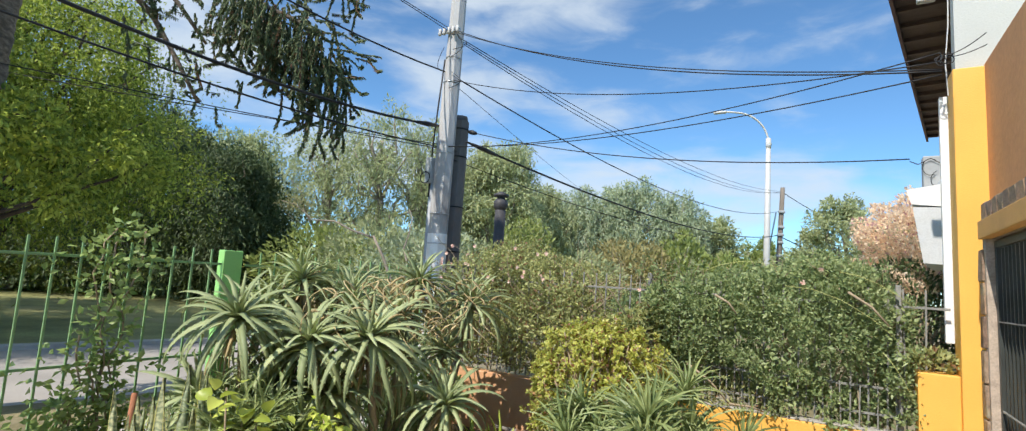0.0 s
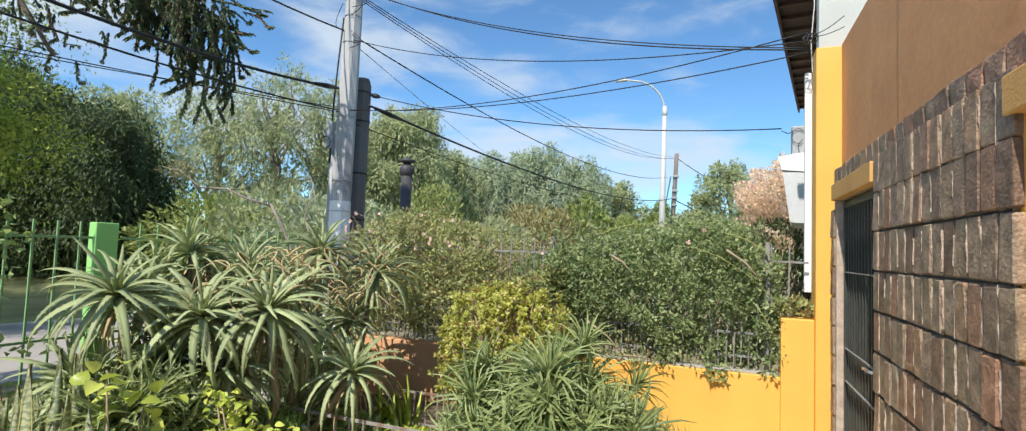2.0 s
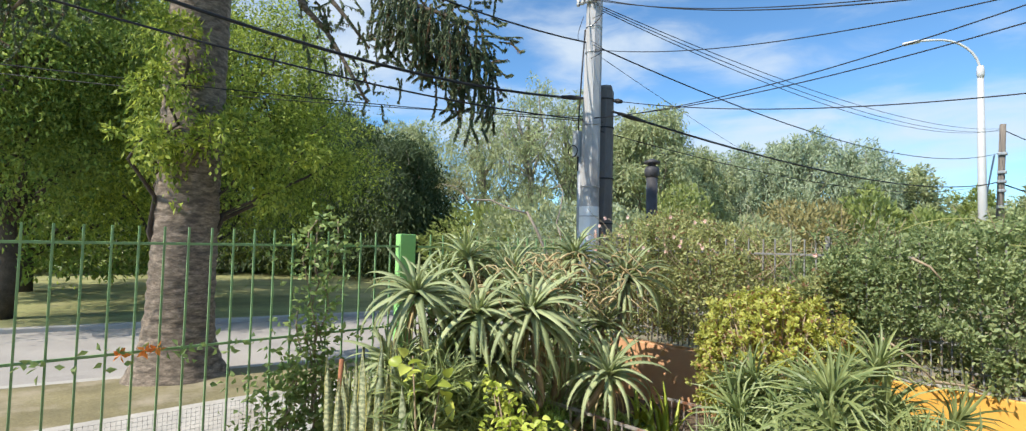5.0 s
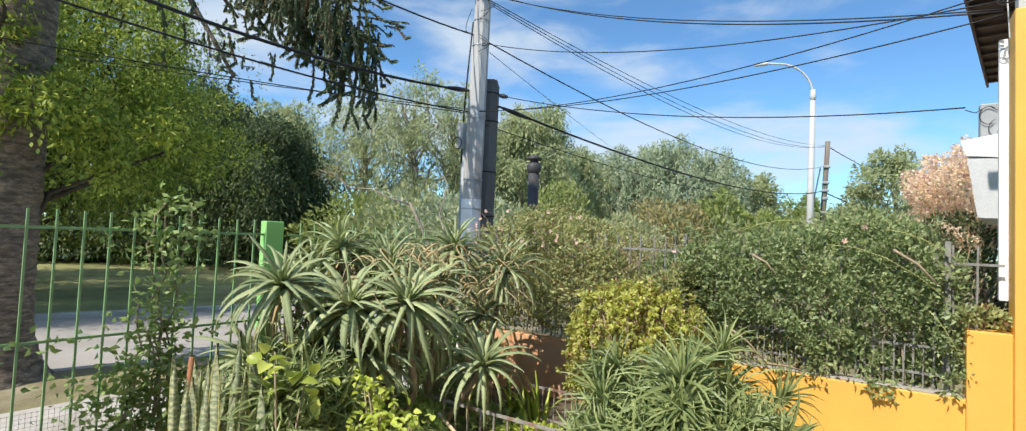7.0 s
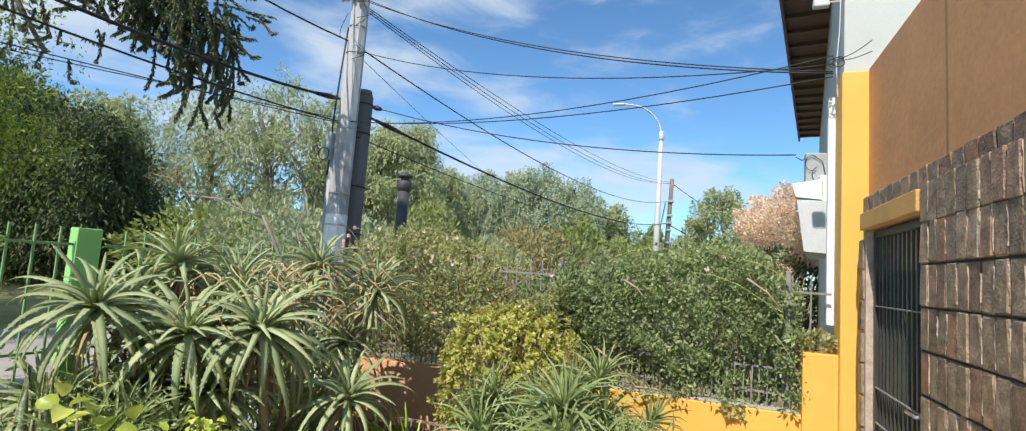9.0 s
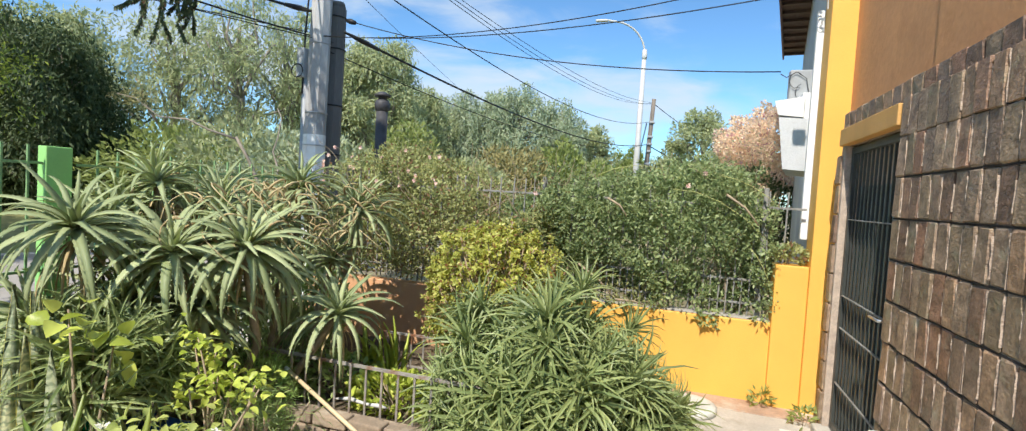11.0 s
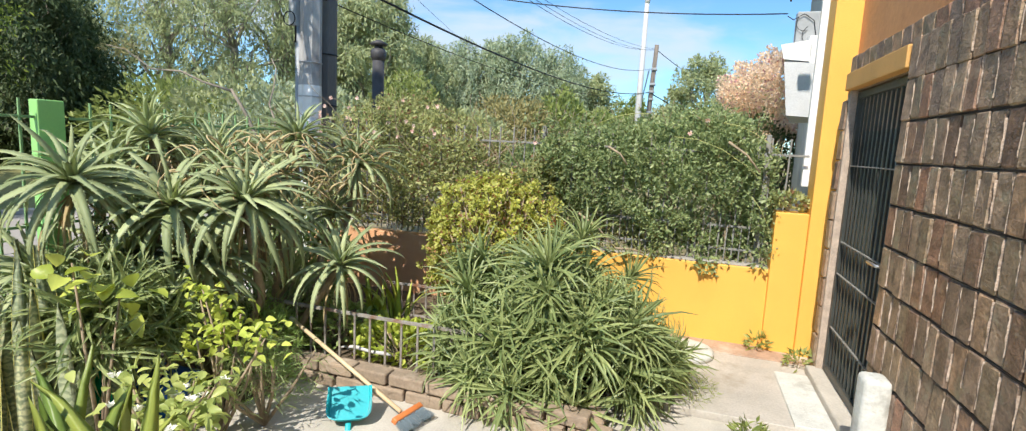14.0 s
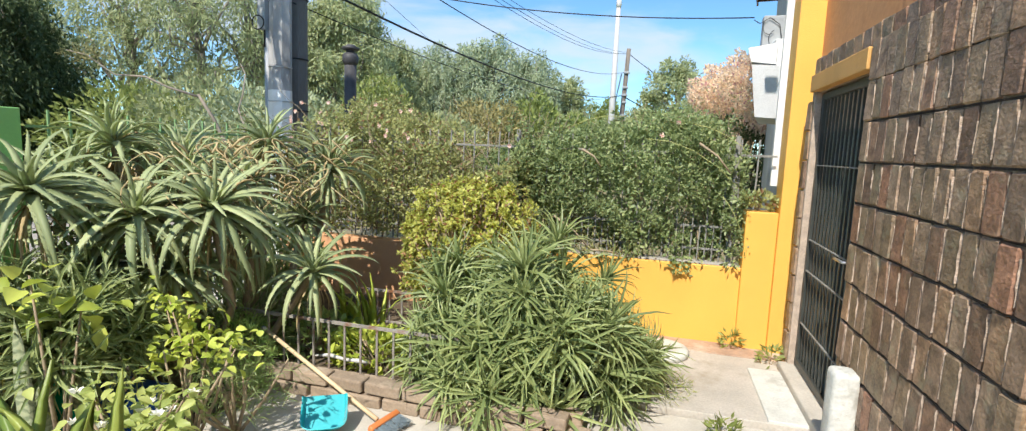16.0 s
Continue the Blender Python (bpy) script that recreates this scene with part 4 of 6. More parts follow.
# ---- succulents ----
def aloe_leaf_data(name, length, width, rise, fall, twist, seed, material, teeth=True, segments=9):
    """One channelled, tapering aloe leaf along +x from the origin, bending from rise to fall degrees."""
    rng = random.Random(seed)
    p = Vector((0.02, 0, 0))
    rings, verts, faces = [], [], []
    for i in range(segments + 1):
        s = i / segments
        ang = radians(rise + (fall - rise) * s ** 1.15)
        yaw = twist * s * s
        d = Vector((math.cos(ang) * math.cos(yaw), math.cos(ang) * math.sin(yaw), math.sin(ang)))
        if i:
            p = p + d * (length / segments)
        side = Vector((-math.sin(yaw), math.cos(yaw), 0))
        up = d.cross(side) * -1
        up = side.cross(d) * -1 if up.z < 0 and ang < 1.2 else up
        w = width * 0.5 * (1 - s) ** 0.62 * (1.0 if s > 0.08 else 0.8) + 0.0012
        th = width * 0.20 * (1 - s) + 0.001
        rings.append((p.copy(), side, up, w))
        verts += [p + side * w + up * w * 0.35, p, p - side * w + up * w * 0.35, p - up * th]
    for i in range(segments):
        a, b = 4 * i, 4 * i + 4
        for k in range(4):
            j = (k + 1) % 4
            faces.append((a + k, b + k, b + j, a + j))
    if teeth:
        m = 16
        for i in range(m):
            s = (i + 0.5) / m * 0.92 * segments
            k, fr = int(s), s - int(s)
            for sgn in (0, 2):
                e0 = verts[4 * k + sgn].lerp(verts[4 * k + 4 + sgn], fr)
                e1 = verts[4 * k + sgn].lerp(verts[4 * k + 4 + sgn], min(1, fr + 0.22))
                q, side, up, w = rings[k]
                t = (e0 + e1) / 2 + side * (0.006 if sgn == 0 else -0.006)
                n = len(verts)
                verts += [e0, e1, t]
                faces.append((n, n + 1, n + 2))
    me = bpy.data.meshes.new(name)
    me.from_pydata([tuple(v) for v in verts], [], faces)
    me.materials.append(material)
    me.polygons.foreach_set("use_smooth", [True] * len(me.polygons))
    me.update()
    return me


ALOE_LEAVES = []
for k in range(10):
    rise = 80 - 8.5 * k
    fall = rise - (38 + 11 * k)
    ALOE_LEAVES.append([aloe_leaf_data("leaf", 0.45 + 0.022 * min(k, 5) + 0.035 * max(0, k - 5), 0.052 + 0.0010 * k, rise, max(fall, -92), tw, 10 * k + j, ALOE) for j, tw in enumerate((-0.25, 0.3))])
DRY_LEAVES = [aloe_leaf_data("dry_leaf", 0.46, 0.024, -35 - 15 * j, -95, 0.5 - 0.5 * j, 50 + j, ALOEDRY, False, 6) for j in range(3)]


def aloe_rosette(root, centre, size, lean, count, seed, foot, dry=8):
    """A stem from foot to centre with a head of leaves; lean tips the head."""
    rng = random.Random(seed)
    c, foot = Vector(centre), Vector(foot)
    tip = Vector((lean[0], lean[1], 1.0)).normalized()
    q = Vector((0, 0, 1)).rotation_difference(tip)
    mid = foot.lerp(c, 0.5) + Vector((rng.uniform(-0.1, 0.1), rng.uniform(-0.1, 0.1), -0.05))
    stem = tube("stem", [foot, foot.lerp(mid, 0.6), mid, mid.lerp(c, 0.6), c + tip * 0.03], [0.03, 0.028, 0.026, 0.026, 0.02], TWIG, root)
    for i in range(count):
        u = (i + 0.5) / count
        k = min(9, int(u ** (0.7 if abs(lean[0]) > 0.3 else 1.05) * 9.9 + rng.uniform(-0.6, 0.7)))
        ob = new("leaf", ALOE_LEAVES[max(0, k)][i % 2])
        s = size * (0.72 + 0.36 * math.sin(math.pi * min(1, u * 0.75 + 0.12))) * rng.uniform(0.85, 1.1)
        turn = q @ Euler((rng.uniform(-0.12, 0.12), 0, i * 2.39996 + rng.uniform(-0.25, 0.25))).to_quaternion()
        ob.matrix_basis = Matrix.LocRotScale(c + tip * (0.05 * (1 - u)), turn, (s, s * rng.uniform(0.9, 1.15), s))
        ob.parent = stem
    for i in range(dry):
        ob = new("dry_leaf", DRY_LEAVES[i % 3])
        s = size * rng.uniform(0.6, 1.1)
        ob.matrix_basis = Matrix.LocRotScale(c - tip * 0.06, Euler((0, 0, rng.uniform(0, 6.28))).to_quaternion(), (s, s, s))
        ob.parent = stem


def aloe_clump():
    root = tagged(empty("aloe_plant", -3.0, 3.0, 0.1), "large clump of grey-green candelabra aloe with toothed leaves", "aloe")
    heads = [
        ((-3.17, 2.14, 1.28), 0.80, (0.40, -0.35), 34), ((-3.38, 2.76, 1.52), 0.72, (-0.05, -0.25), 26),
        ((-3.22, 3.10, 1.42), 0.68, (0.2, -0.3), 24), ((-2.90, 2.48, 1.15), 0.80, (0.40, -0.50), 38),
        ((-2.66, 2.75, 1.17), 0.86, (0.45, -0.50), 40), ((-3.03, 3.66, 1.54), 0.74, (0.15, -0.2), 28),
        ((-2.84, 4.16, 1.35), 0.88, (0.2, -0.2), 34), ((-2.31, 3.20, 0.735), 0.74, (0.2, -0.3), 24),
        ((-3.58, 3.05, 1.46), 0.66, (-0.1, -0.1), 22), ((-2.95, 3.32, 1.28), 0.72, (0.25, -0.3), 28),
        ((-3.35, 2.45, 1.24), 0.74, (0.0, -0.4), 26), ((-2.85, 3.3, 0.95), 0.72, (0.25, -0.3), 24),
        ((-3.3, 3.5, 1.25), 0.70, (0, 0), 22), ((-3.0, 2.9, 0.80), 0.76, (0.3, -0.4), 24),
        ((-3.10, 2.40, 0.86), 0.80, (0.35, -0.5), 30), ((-2.9, 3.9, 0.95), 0.72, (0.25, -0.2), 22),
        ((-3.3, 2.05, 0.80), 0.72, (0.3, -0.5), 24), ((-3.0, 2.70, 0.55), 0.70, (0.3, -0.3), 20),
        ((-3.05, 2.95, 1.32), 0.66, (0.1, -0.1), 22), ((-3.22, 3.85, 1.44), 0.66, (0.0, -0.1), 20),
        ((-2.86, 2.62, 0.80), 0.80, (0.45, -0.5), 26), ((-3.45, 2.60, 1.36), 0.62, (-0.1, -0.2), 20),
    ]
    for i, (c, s, lean, n) in enumerate(heads):
        foot = (-3.05 + 0.35 * (c[0] + 3.05), 3.15 + 0.55 * (c[1] - 3.15), 0.05)
        aloe_rosette(root, c, s, lean, int(n * 1.4), 100 + i, foot, 16 if i == 6 else 24 if c[2] > 0.95 else 14)
    rng = random.Random(8)
    for i in range(110):
        x, y = rng.uniform(-3.5, -2.4), rng.uniform(2.5, 4.1)
        z = 1.25 + rng.uniform(-0.1, 0.3)
        a = rng.uniform(0, 6.28)
        pts = []
        for j in range(8):
            s = j / 7
            pts.append((x + 0.22 * s * math.cos(a + 2.2 * s), y + 0.22 * s * math.sin(a + 2.2 * s), z + 0.32 * s - 0.42 * s * s))
        tube("dry_stalk", pts, [0.008 - 0.0008 * j for j in range(8)], ALOEDRY, root, sides=4)
    return root


aloe_clump()


def spiky_rosette_data(seed, n=31, length=0.28, width=0.0195):
    rng = random.Random(seed)
    heap = Heap()
    for i in range(n):
        u = (i + 0.5) / n
        rise = radians(80 - 75 * u + rng.uniform(-12, 12))
        a = i * 2.39996 + rng.uniform(-0.3, 0.3)
        ln = length * rng.uniform(0.75, 1.2)
        p, verts = Vector((0, 0, 0.03 * (1 - u))), []
        m = 4
        for j in range(m + 1):
            s = j / m
            ang = rise - radians(50) * s * s
            d = Vector((math.cos(ang) * math.cos(a), math.cos(ang) * math.sin(a), math.sin(ang)))
            if j:
                p = p + d * (ln / m)
            side = Vector((-math.sin(a), math.cos(a), 0))
            up = side.cross(d)
            w = width * 0.5 * (1 - s) ** 0.55 + 0.0008
            verts += [p + side * w - up * w * 0.4, p + up * w * 0.2, p - side * w - up * w * 0.4]
        faces = []
        for j in range(m):
            b = 3 * j
            faces += [(b, b + 1, b + 4, b + 3), (b + 1, b + 2, b + 5, b + 4)]
        heap.add(verts, faces)
    # short stem
    heap.tube([(0, 0, -0.16), (0, 0, 0.02)], [0.007, 0.008], 4)
    me = bpy.data.meshes.new("rosette")
    me.from_pydata(heap.v, [], heap.f)
    me.materials.append(SPIKY)
    me.update()
    return me


SPIKY_DATA = [spiky_rosette_data(s) for s in range(6)]


def spiky_shrub(label, centre, radii, n, seed, foot=0.05, spikes=17):
    root = tagged(empty("succulent_shrub", centre[0], centre[1], foot), label, "shrub")
    rng = random.Random(seed)
    heap = Heap()
    c = Vector(centre)
    for i in range(n):
        u = rng.uniform(-0.15, 1.0)
        a = rng.uniform(0, 2 * math.pi)
        r = math.sqrt(max(0.0, 1 - max(u, 0) ** 2))
        d = Vector((r * math.cos(a), r * math.sin(a), u))
        bump = 0.86 + 0.26 * noise.noise(d * 2.2 + Vector((3, 1, 7))) + rng.uniform(-0.28, 0.04) * (1 if i % 3 == 0 else 0.2)
        p = c + Vector((d.x * radii[0], d.y * radii[1], d.z * radii[2])) * bump
        if p.z < foot + 0.03:
            p.z = foot + 0.03 + rng.uniform(0, 0.12)
        if i % spikes == 0 and u > 0.25:
            p += Vector((0, 0.08, rng.uniform(0.08, 0.34)))
        tip = (d * Vector((1.2, 1.2, 1.0)) + Vector((rng.uniform(-0.35, 0.35), rng.uniform(-0.35, 0.35), 0.45))).normalized()
        ob = new("rosette", SPIKY_DATA[i % 6])
        s = rng.uniform(0.75, 1.35)
        q = Vector((0, 0, 1)).rotation_difference(tip) @ Euler((0, 0, rng.uniform(0, 6.28))).to_quaternion()
        attach(ob, root)
        ob.matrix_basis = Matrix.LocRotScale(p, q, (s, s, s))
        if i % 2 == 0:
            f = Vector((c.x + rng.uniform(-0.2, 0.2), c.y + rng.uniform(-0.15, 0.15), foot))
            heap.tube([f, f.lerp(p, 0.5) + Vector((0, 0, 0.05)), p - tip * 0.05], [0.012, 0.010, 0.007], 4)
    tagged(heap.make("stem_growth", TWIG, root), kind="stuff")
    return root


spiky_shrub("dense mounded shrub of narrow grey-green succulent rosettes", (-0.98, 3.60, 0.18), (0.80, 0.64, 0.60), 235, 21, 0.05, 8)
spiky_shrub("small clump of narrow grey-green succulent rosettes under the aloe", (-3.08, 2.22, 0.52), (0.32, 0.34, 0.28), 85, 22, 0.015, 30)


# ---- hedge and bushes ----
def shell_points(n, inside, lo, hi, rng, depth=0.16, tries=30):
    """Points of a lumpy body, thicker towards its skin; inside(p) gives how deep a point lies."""
    out, way = [], []
    need = n
    for _ in range(tries):
        p = rng.uniform(lo, hi, (n * 2, 3))
        d = inside(p)
        keep = (d > 0) & (rng.random(len(p)) < np.exp(-d / depth) + 0.04)
        out.append(p[keep])
        need -= keep.sum()
        if need <= 0:
            break
    p = np.concatenate(out)[:n]
    return p


def lumps(p, scale, seed):
    """Smooth lumpy values from -1 to 1."""
    a = np.random.default_rng(seed).uniform(0, 6.28, 12)
    x, y, z = (p * scale).T
    return (np.sin(x * 1.0 + a[0] + 1.3 * np.sin(z * 0.9 + a[1])) + np.sin(y * 1.3 + a[2] + 1.1 * np.sin(x * 1.1 + a[3])) + np.sin(z * 1.7 + a[4] + np.sin(y + a[5]))
            + 0.6 * np.sin(x * 2.9 + a[6] + z * 1.7) + 0.6 * np.sin(y * 3.1 + z * 2.3 + a[7]) + 0.5 * np.sin(z * 4.1 + x * 2.2 + a[8])) / 4.0


def clusters(centres, out, radius, per, rng, up=0.3):
    """Leaf tufts: for each centre a half ball of leaves turned outwards; gives places, directions, facings."""
    c, o = np.repeat(centres, per, 0), np.repeat(unit(out), per, 0)
    r = np.repeat(np.broadcast_to(radius, len(centres)), per)[:, None]
    u = unit(rng.normal(size=c.shape) + o * 0.8)
    p = c + u * r * rng.random((len(c), 1)) ** 0.4
    d = u + rng.normal(size=c.shape) * 0.55 + np.array([0, 0, up])
    return p, d, u + np.array([0, -0.3, 0.5])


def hedge():
    rng = np.random.default_rng(4)
    root = tagged(empty("climbing_hedge", -0.5, 5.2, 0.7), "dense glossy dark green hedge climbing over the picket fence", "hedge")
    lo, hi = np.array([-1.75, 4.40, 0.66]), np.array([0.60, 6.1, 2.2])

    def inside(p):
        x, y, z = p.T
        l = 0.75 * lumps(p, 3.0, 2) + 0.55 * lumps(p, 7.5, 3)
        top = 1.74 + 0.14 * np.exp(-((x + 0.1) / 0.55) ** 2) + 0.13 * l - 0.45 * np.clip(-1.15 - x, 0, 1) - 0.9 * np.clip(x - 0.28, 0, 1)
        front = 4.78 + 0.22 * l + 0.10 * np.clip(-x - 0.9, 0, 1) + 0.30 * np.clip(1.15 - z, 0, 0.5) * (x < -0.45)
        bottom = np.where((x < -0.45) & (y < 5.12), 0.98 + 0.12 * np.sin(x * 6), 0.74 - 0.06 * np.sin(x * 9))
        return np.minimum.reduce([top - z, y - front, z - bottom, x + 1.72 + 0.15 * l, 0.50 + 0.08 * l - x, 6.0 - y])

    c = shell_points(980, inside, lo, hi, rng, 0.06)
    p, d, face = clusters(c, np.array([0.0, -0.8, 0.55]) + rng.normal(size=c.shape) * 0.35, rng.uniform(0.045, 0.115, len(c)), 46, rng)
    leaf_mesh("foliage", p, d, rng.uniform(0.019, 0.040, len(p)), rng.uniform(0.010, 0.021, len(p)), HEDGE, 5, root, face=face)["kind"] = "stuff"
    p = shell_points(15000, inside, lo, hi, rng, 0.22)
    leaf_mesh("inner_foliage", p, rng.normal(size=p.shape), 0.05, 0.028, HEDGE, 15, root)["kind"] = "stuff"
    # thin growth over the coping, in front of the short pickets
    m = 900
    p = np.stack([rng.uniform(-1.5, -0.3, m), rng.uniform(4.80, 5.0, m), 0.73 + 0.26 * rng.random(m) ** 1.7], 1)
    leaf_mesh("low_growth", p, rng.normal(size=p.shape) + np.array([0, -0.3, 0.6]), rng.uniform(0.03, 0.06, m), 0.012, OLIVE, 17, root)["kind"] = "stuff"
    # hanging sprays over the coping
    q, e = [], []
    for x0, n, drop in ((-0.62, 8, 0.06), (0.0, 26, 0.14), (0.08, 18, 0.18), (0.44, 12, 0.08)):
        for i in range(n):
            s = rng.random()
            q.append((x0 + rng.normal() * 0.045, 4.85 - 0.02 * s + rng.normal() * 0.015, 0.78 - drop * s))
            e.append((rng.normal(), -0.8 + rng.normal() * 0.5, -0.6 + rng.normal() * 0.5))
    leaf_mesh("hanging_spray", q, e, 0.05, 0.03, HEDGE, 6, root)["kind"] = "stuff"
    r = random.Random(2)
    for i in range(44):
        x, y = r.uniform(-1.7, 0.45), r.uniform(4.95, 5.5)
        pts = [(x, y, 0.0)]
        for j in range(6):
            pts.append((pts[-1][0] + r.uniform(-0.13, 0.13), y + r.uniform(-0.1, 0.1) - 0.02 * j, 0.29 * (j + 1)))
        tube("branch", pts, [0.012 - 0.0016 * j for j in range(7)], TWIG, root, sides=4)
    for a, b in (((-1.02, 4.70, 1.05), (-0.70, 4.72, 0.78)), ((-0.80, 4.62, 1.62), (-0.64, 4.63, 1.48)), ((-0.70, 4.72, 0.78), (-0.45, 4.84, 0.735)), ((0.10, 4.62, 1.70), (0.34, 4.60, 1.48))):
        tube("branch", [a, Vector(a).lerp(Vector(b), 0.5) + Vector((0.02, 0, 0.015)), b], [0.011, 0.009, 0.006], TWIG, root, sides=5)
    # young shoots above the top
    q, e = [], []
    for i in range(60):
        x = r.uniform(-1.5, 0.35)
        p0 = Vector((x, r.uniform(4.75, 5.3), 1.68 + 0.14 * math.exp(-((x + 0.1) / 0.55) ** 2)))
        tip = p0 + Vector((r.uniform(-0.14, 0.14), r.uniform(-0.12, 0.05), r.uniform(0.05, 0.26)))
        tube("shoot", [p0, p0.lerp(tip, 0.5), tip], [0.004, 0.003, 0.002], TWIG, root, sides=3)
        for j in range(11):
            q.append(p0.lerp(tip, r.uniform(0.2, 1.0)))
            e.append((r.gauss(0, 1), r.gauss(-0.3, 1), r.gauss(0.4, 0.6)))
    leaf_mesh("shoot_foliage", q, e, 0.045, 0.022, HEDGE, 8, root)["kind"] = "stuff"
    # long arching yellow-green canes
    for a, b, h in (((-0.3, 4.62, 1.72), (0.42, 4.58, 1.36), 0.10), ((-0.9, 4.64, 1.80), (-0.35, 4.62, 1.86), 0.06), ((0.05, 4.60, 1.84), (0.50, 4.62, 1.60), 0.05), ((0.30, 4.62, 1.30), (0.46, 4.60, 1.02), 0.03)):
        a, b = Vector(a), Vector(b)
        tube("cane", [a.lerp(b, s) + Vector((0, 0, 4 * h * s * (1 - s))) for s in (0, 0.25, 0.5, 0.75, 1)], [0.0028, 0.0028, 0.0024, 0.002, 0.0015], CANE, root, sides=5)
    return root


def climber():
    rng = np.random.default_rng(14)
    root = tagged(empty("rose_climber", -2.7, 5.2, 0.7), "straggly olive climber with small pink flowers on the fence", "climber")
    lo, hi = np.array([-4.3, 4.5, 0.72]), np.array([-1.2, 6.4, 2.3])

    def inside(p):
        x, y, z = p.T
        l = 0.7 * lumps(p, 3.2, 9) + 0.6 * lumps(p, 8.0, 10)
        top = 1.66 + 0.16 * l + 0.30 * np.exp(-((x + 3.0) / 0.55) ** 2) - 0.28 * np.exp(-((x + 1.75) / 0.32) ** 2) - 1.3 * np.clip(-x - 3.58, 0, 0.7)
        front = 4.76 + 0.22 * l - 0.08 * np.clip(z - 1.3, 0, 1) + 0.25 * np.clip(1.2 - z, 0, 0.4)
        return np.minimum.reduce([top - z, y - front, z - 0.72, x + 4.25, -1.25 + 0.2 * l - x, 6.2 - y])

    c = shell_points(1150, inside, lo, hi, rng, 0.07)
    c = c[(c[:, 2] > 1.15) | (rng.random(len(c)) < 0.6)]
    p, d, face = clusters(c, np.array([0.0, -0.7, 0.6]) + rng.normal(size=c.shape) * 0.4, rng.uniform(0.05, 0.11, len(c)), 30, rng)
    leaf_mesh("foliage", p, d, rng.uniform(0.026, 0.052, len(p)), rng.uniform(0.014, 0.026, len(p)), OLIVE, 15, root, face=face)["kind"] = "stuff"
    p = shell_points(13000, inside, lo, hi, rng, 0.25)
    leaf_mesh("inner_foliage", p, rng.normal(size=p.shape), 0.045, 0.024, OLIVE, 16, root)["kind"] = "stuff"
    r = random.Random(6)
    for i in range(130):
        p0 = Vector((r.uniform(-4.1, -1.4), r.uniform(4.78, 5.4), r.uniform(0.75, 1.45)))
        pts = [p0]
        a = r.uniform(0, 6.28)
        for j in range(6):
            a += r.uniform(-0.5, 0.5)
            pts.append(pts[-1] + Vector((0.12 * math.cos(a), 0.05 * math.sin(a * 2), 0.09 * math.sin(a) + 0.04)))
        tube("branch", pts, [0.006 - 0.0008 * j for j in range(7)], TWIG, root, sides=4)
    for i in range(30):
        c = Vector((r.uniform(-3.7, -2.1), r.uniform(4.66, 4.9), r.uniform(1.6, 2.0)))
        if i > 26:
            c = Vector((r.uniform(-1.4, 0.4), 4.56, r.uniform(1.2, 1.85)))
        leaf_mesh("flower", [c] * 7, [(math.cos(k * 0.9), -0.6, math.sin(k * 0.9)) for k in range(7)], 0.026, 0.024, PETALPINK, 30 + i, root, "small pale pink flower")
    return root


hedge()
climber()


def leafy_bush(name, label, centre, radii, n, length, width, material, seed, foot_z, lumpy=0.18, up=0.4, category="bush", twigs=24, oval=False, far=False):
    rng = np.random.default_rng(seed)
    c, r = np.array(centre), np.array(radii)
    root = tagged(empty(name, centre[0], centre[1], foot_z), label, category)

    def inside(p):
        q = (p - c) / r
        rad = np.linalg.norm(q, axis=1)
        return (1 + lumpy * lumps(q, 3.4, seed) - rad) * r.min()

    p = shell_points(n, inside, c - r * 1.3, c + r * 1.3, rng, r.min() * 0.22)
    p = p[p[:, 2] > foot_z + 0.02]
    d = unit(p - c) * 0.8 + rng.normal(size=p.shape) * 0.6 + np.array([0, 0, up])
    leaf_mesh("foliage", p, d, rng.uniform(0.7, 1.25, len(p)) * length, rng.uniform(0.75, 1.2, len(p)) * width, material, seed + 1, root, oval=oval, far=far)["kind"] = "stuff"
    rr = random.Random(seed)
    for i in range(twigs):
        a, e = rr.uniform(0, 6.28), rr.uniform(0.1, 1)
        t = Vector((centre[0] + radii[0] * 0.8 * math.cos(a) * (1 - e * 0.5), centre[1] + radii[1] * 0.8 * math.sin(a) * (1 - e * 0.5), centre[2] + radii[2] * (e - 0.2)))
        f = Vector((centre[0] + rr.uniform(-0.06, 0.06) * radii[0], centre[1] + rr.uniform(-0.06, 0.06) * radii[1], foot_z - 0.02))
        k = max(radii) * 0.02
        tube("stem", [f, f.lerp(t, 0.4) + Vector((0, 0, radii[2] * 0.1)), t], [k, k * 0.7, k * 0.3], TWIG, root, sides=5)
    return root




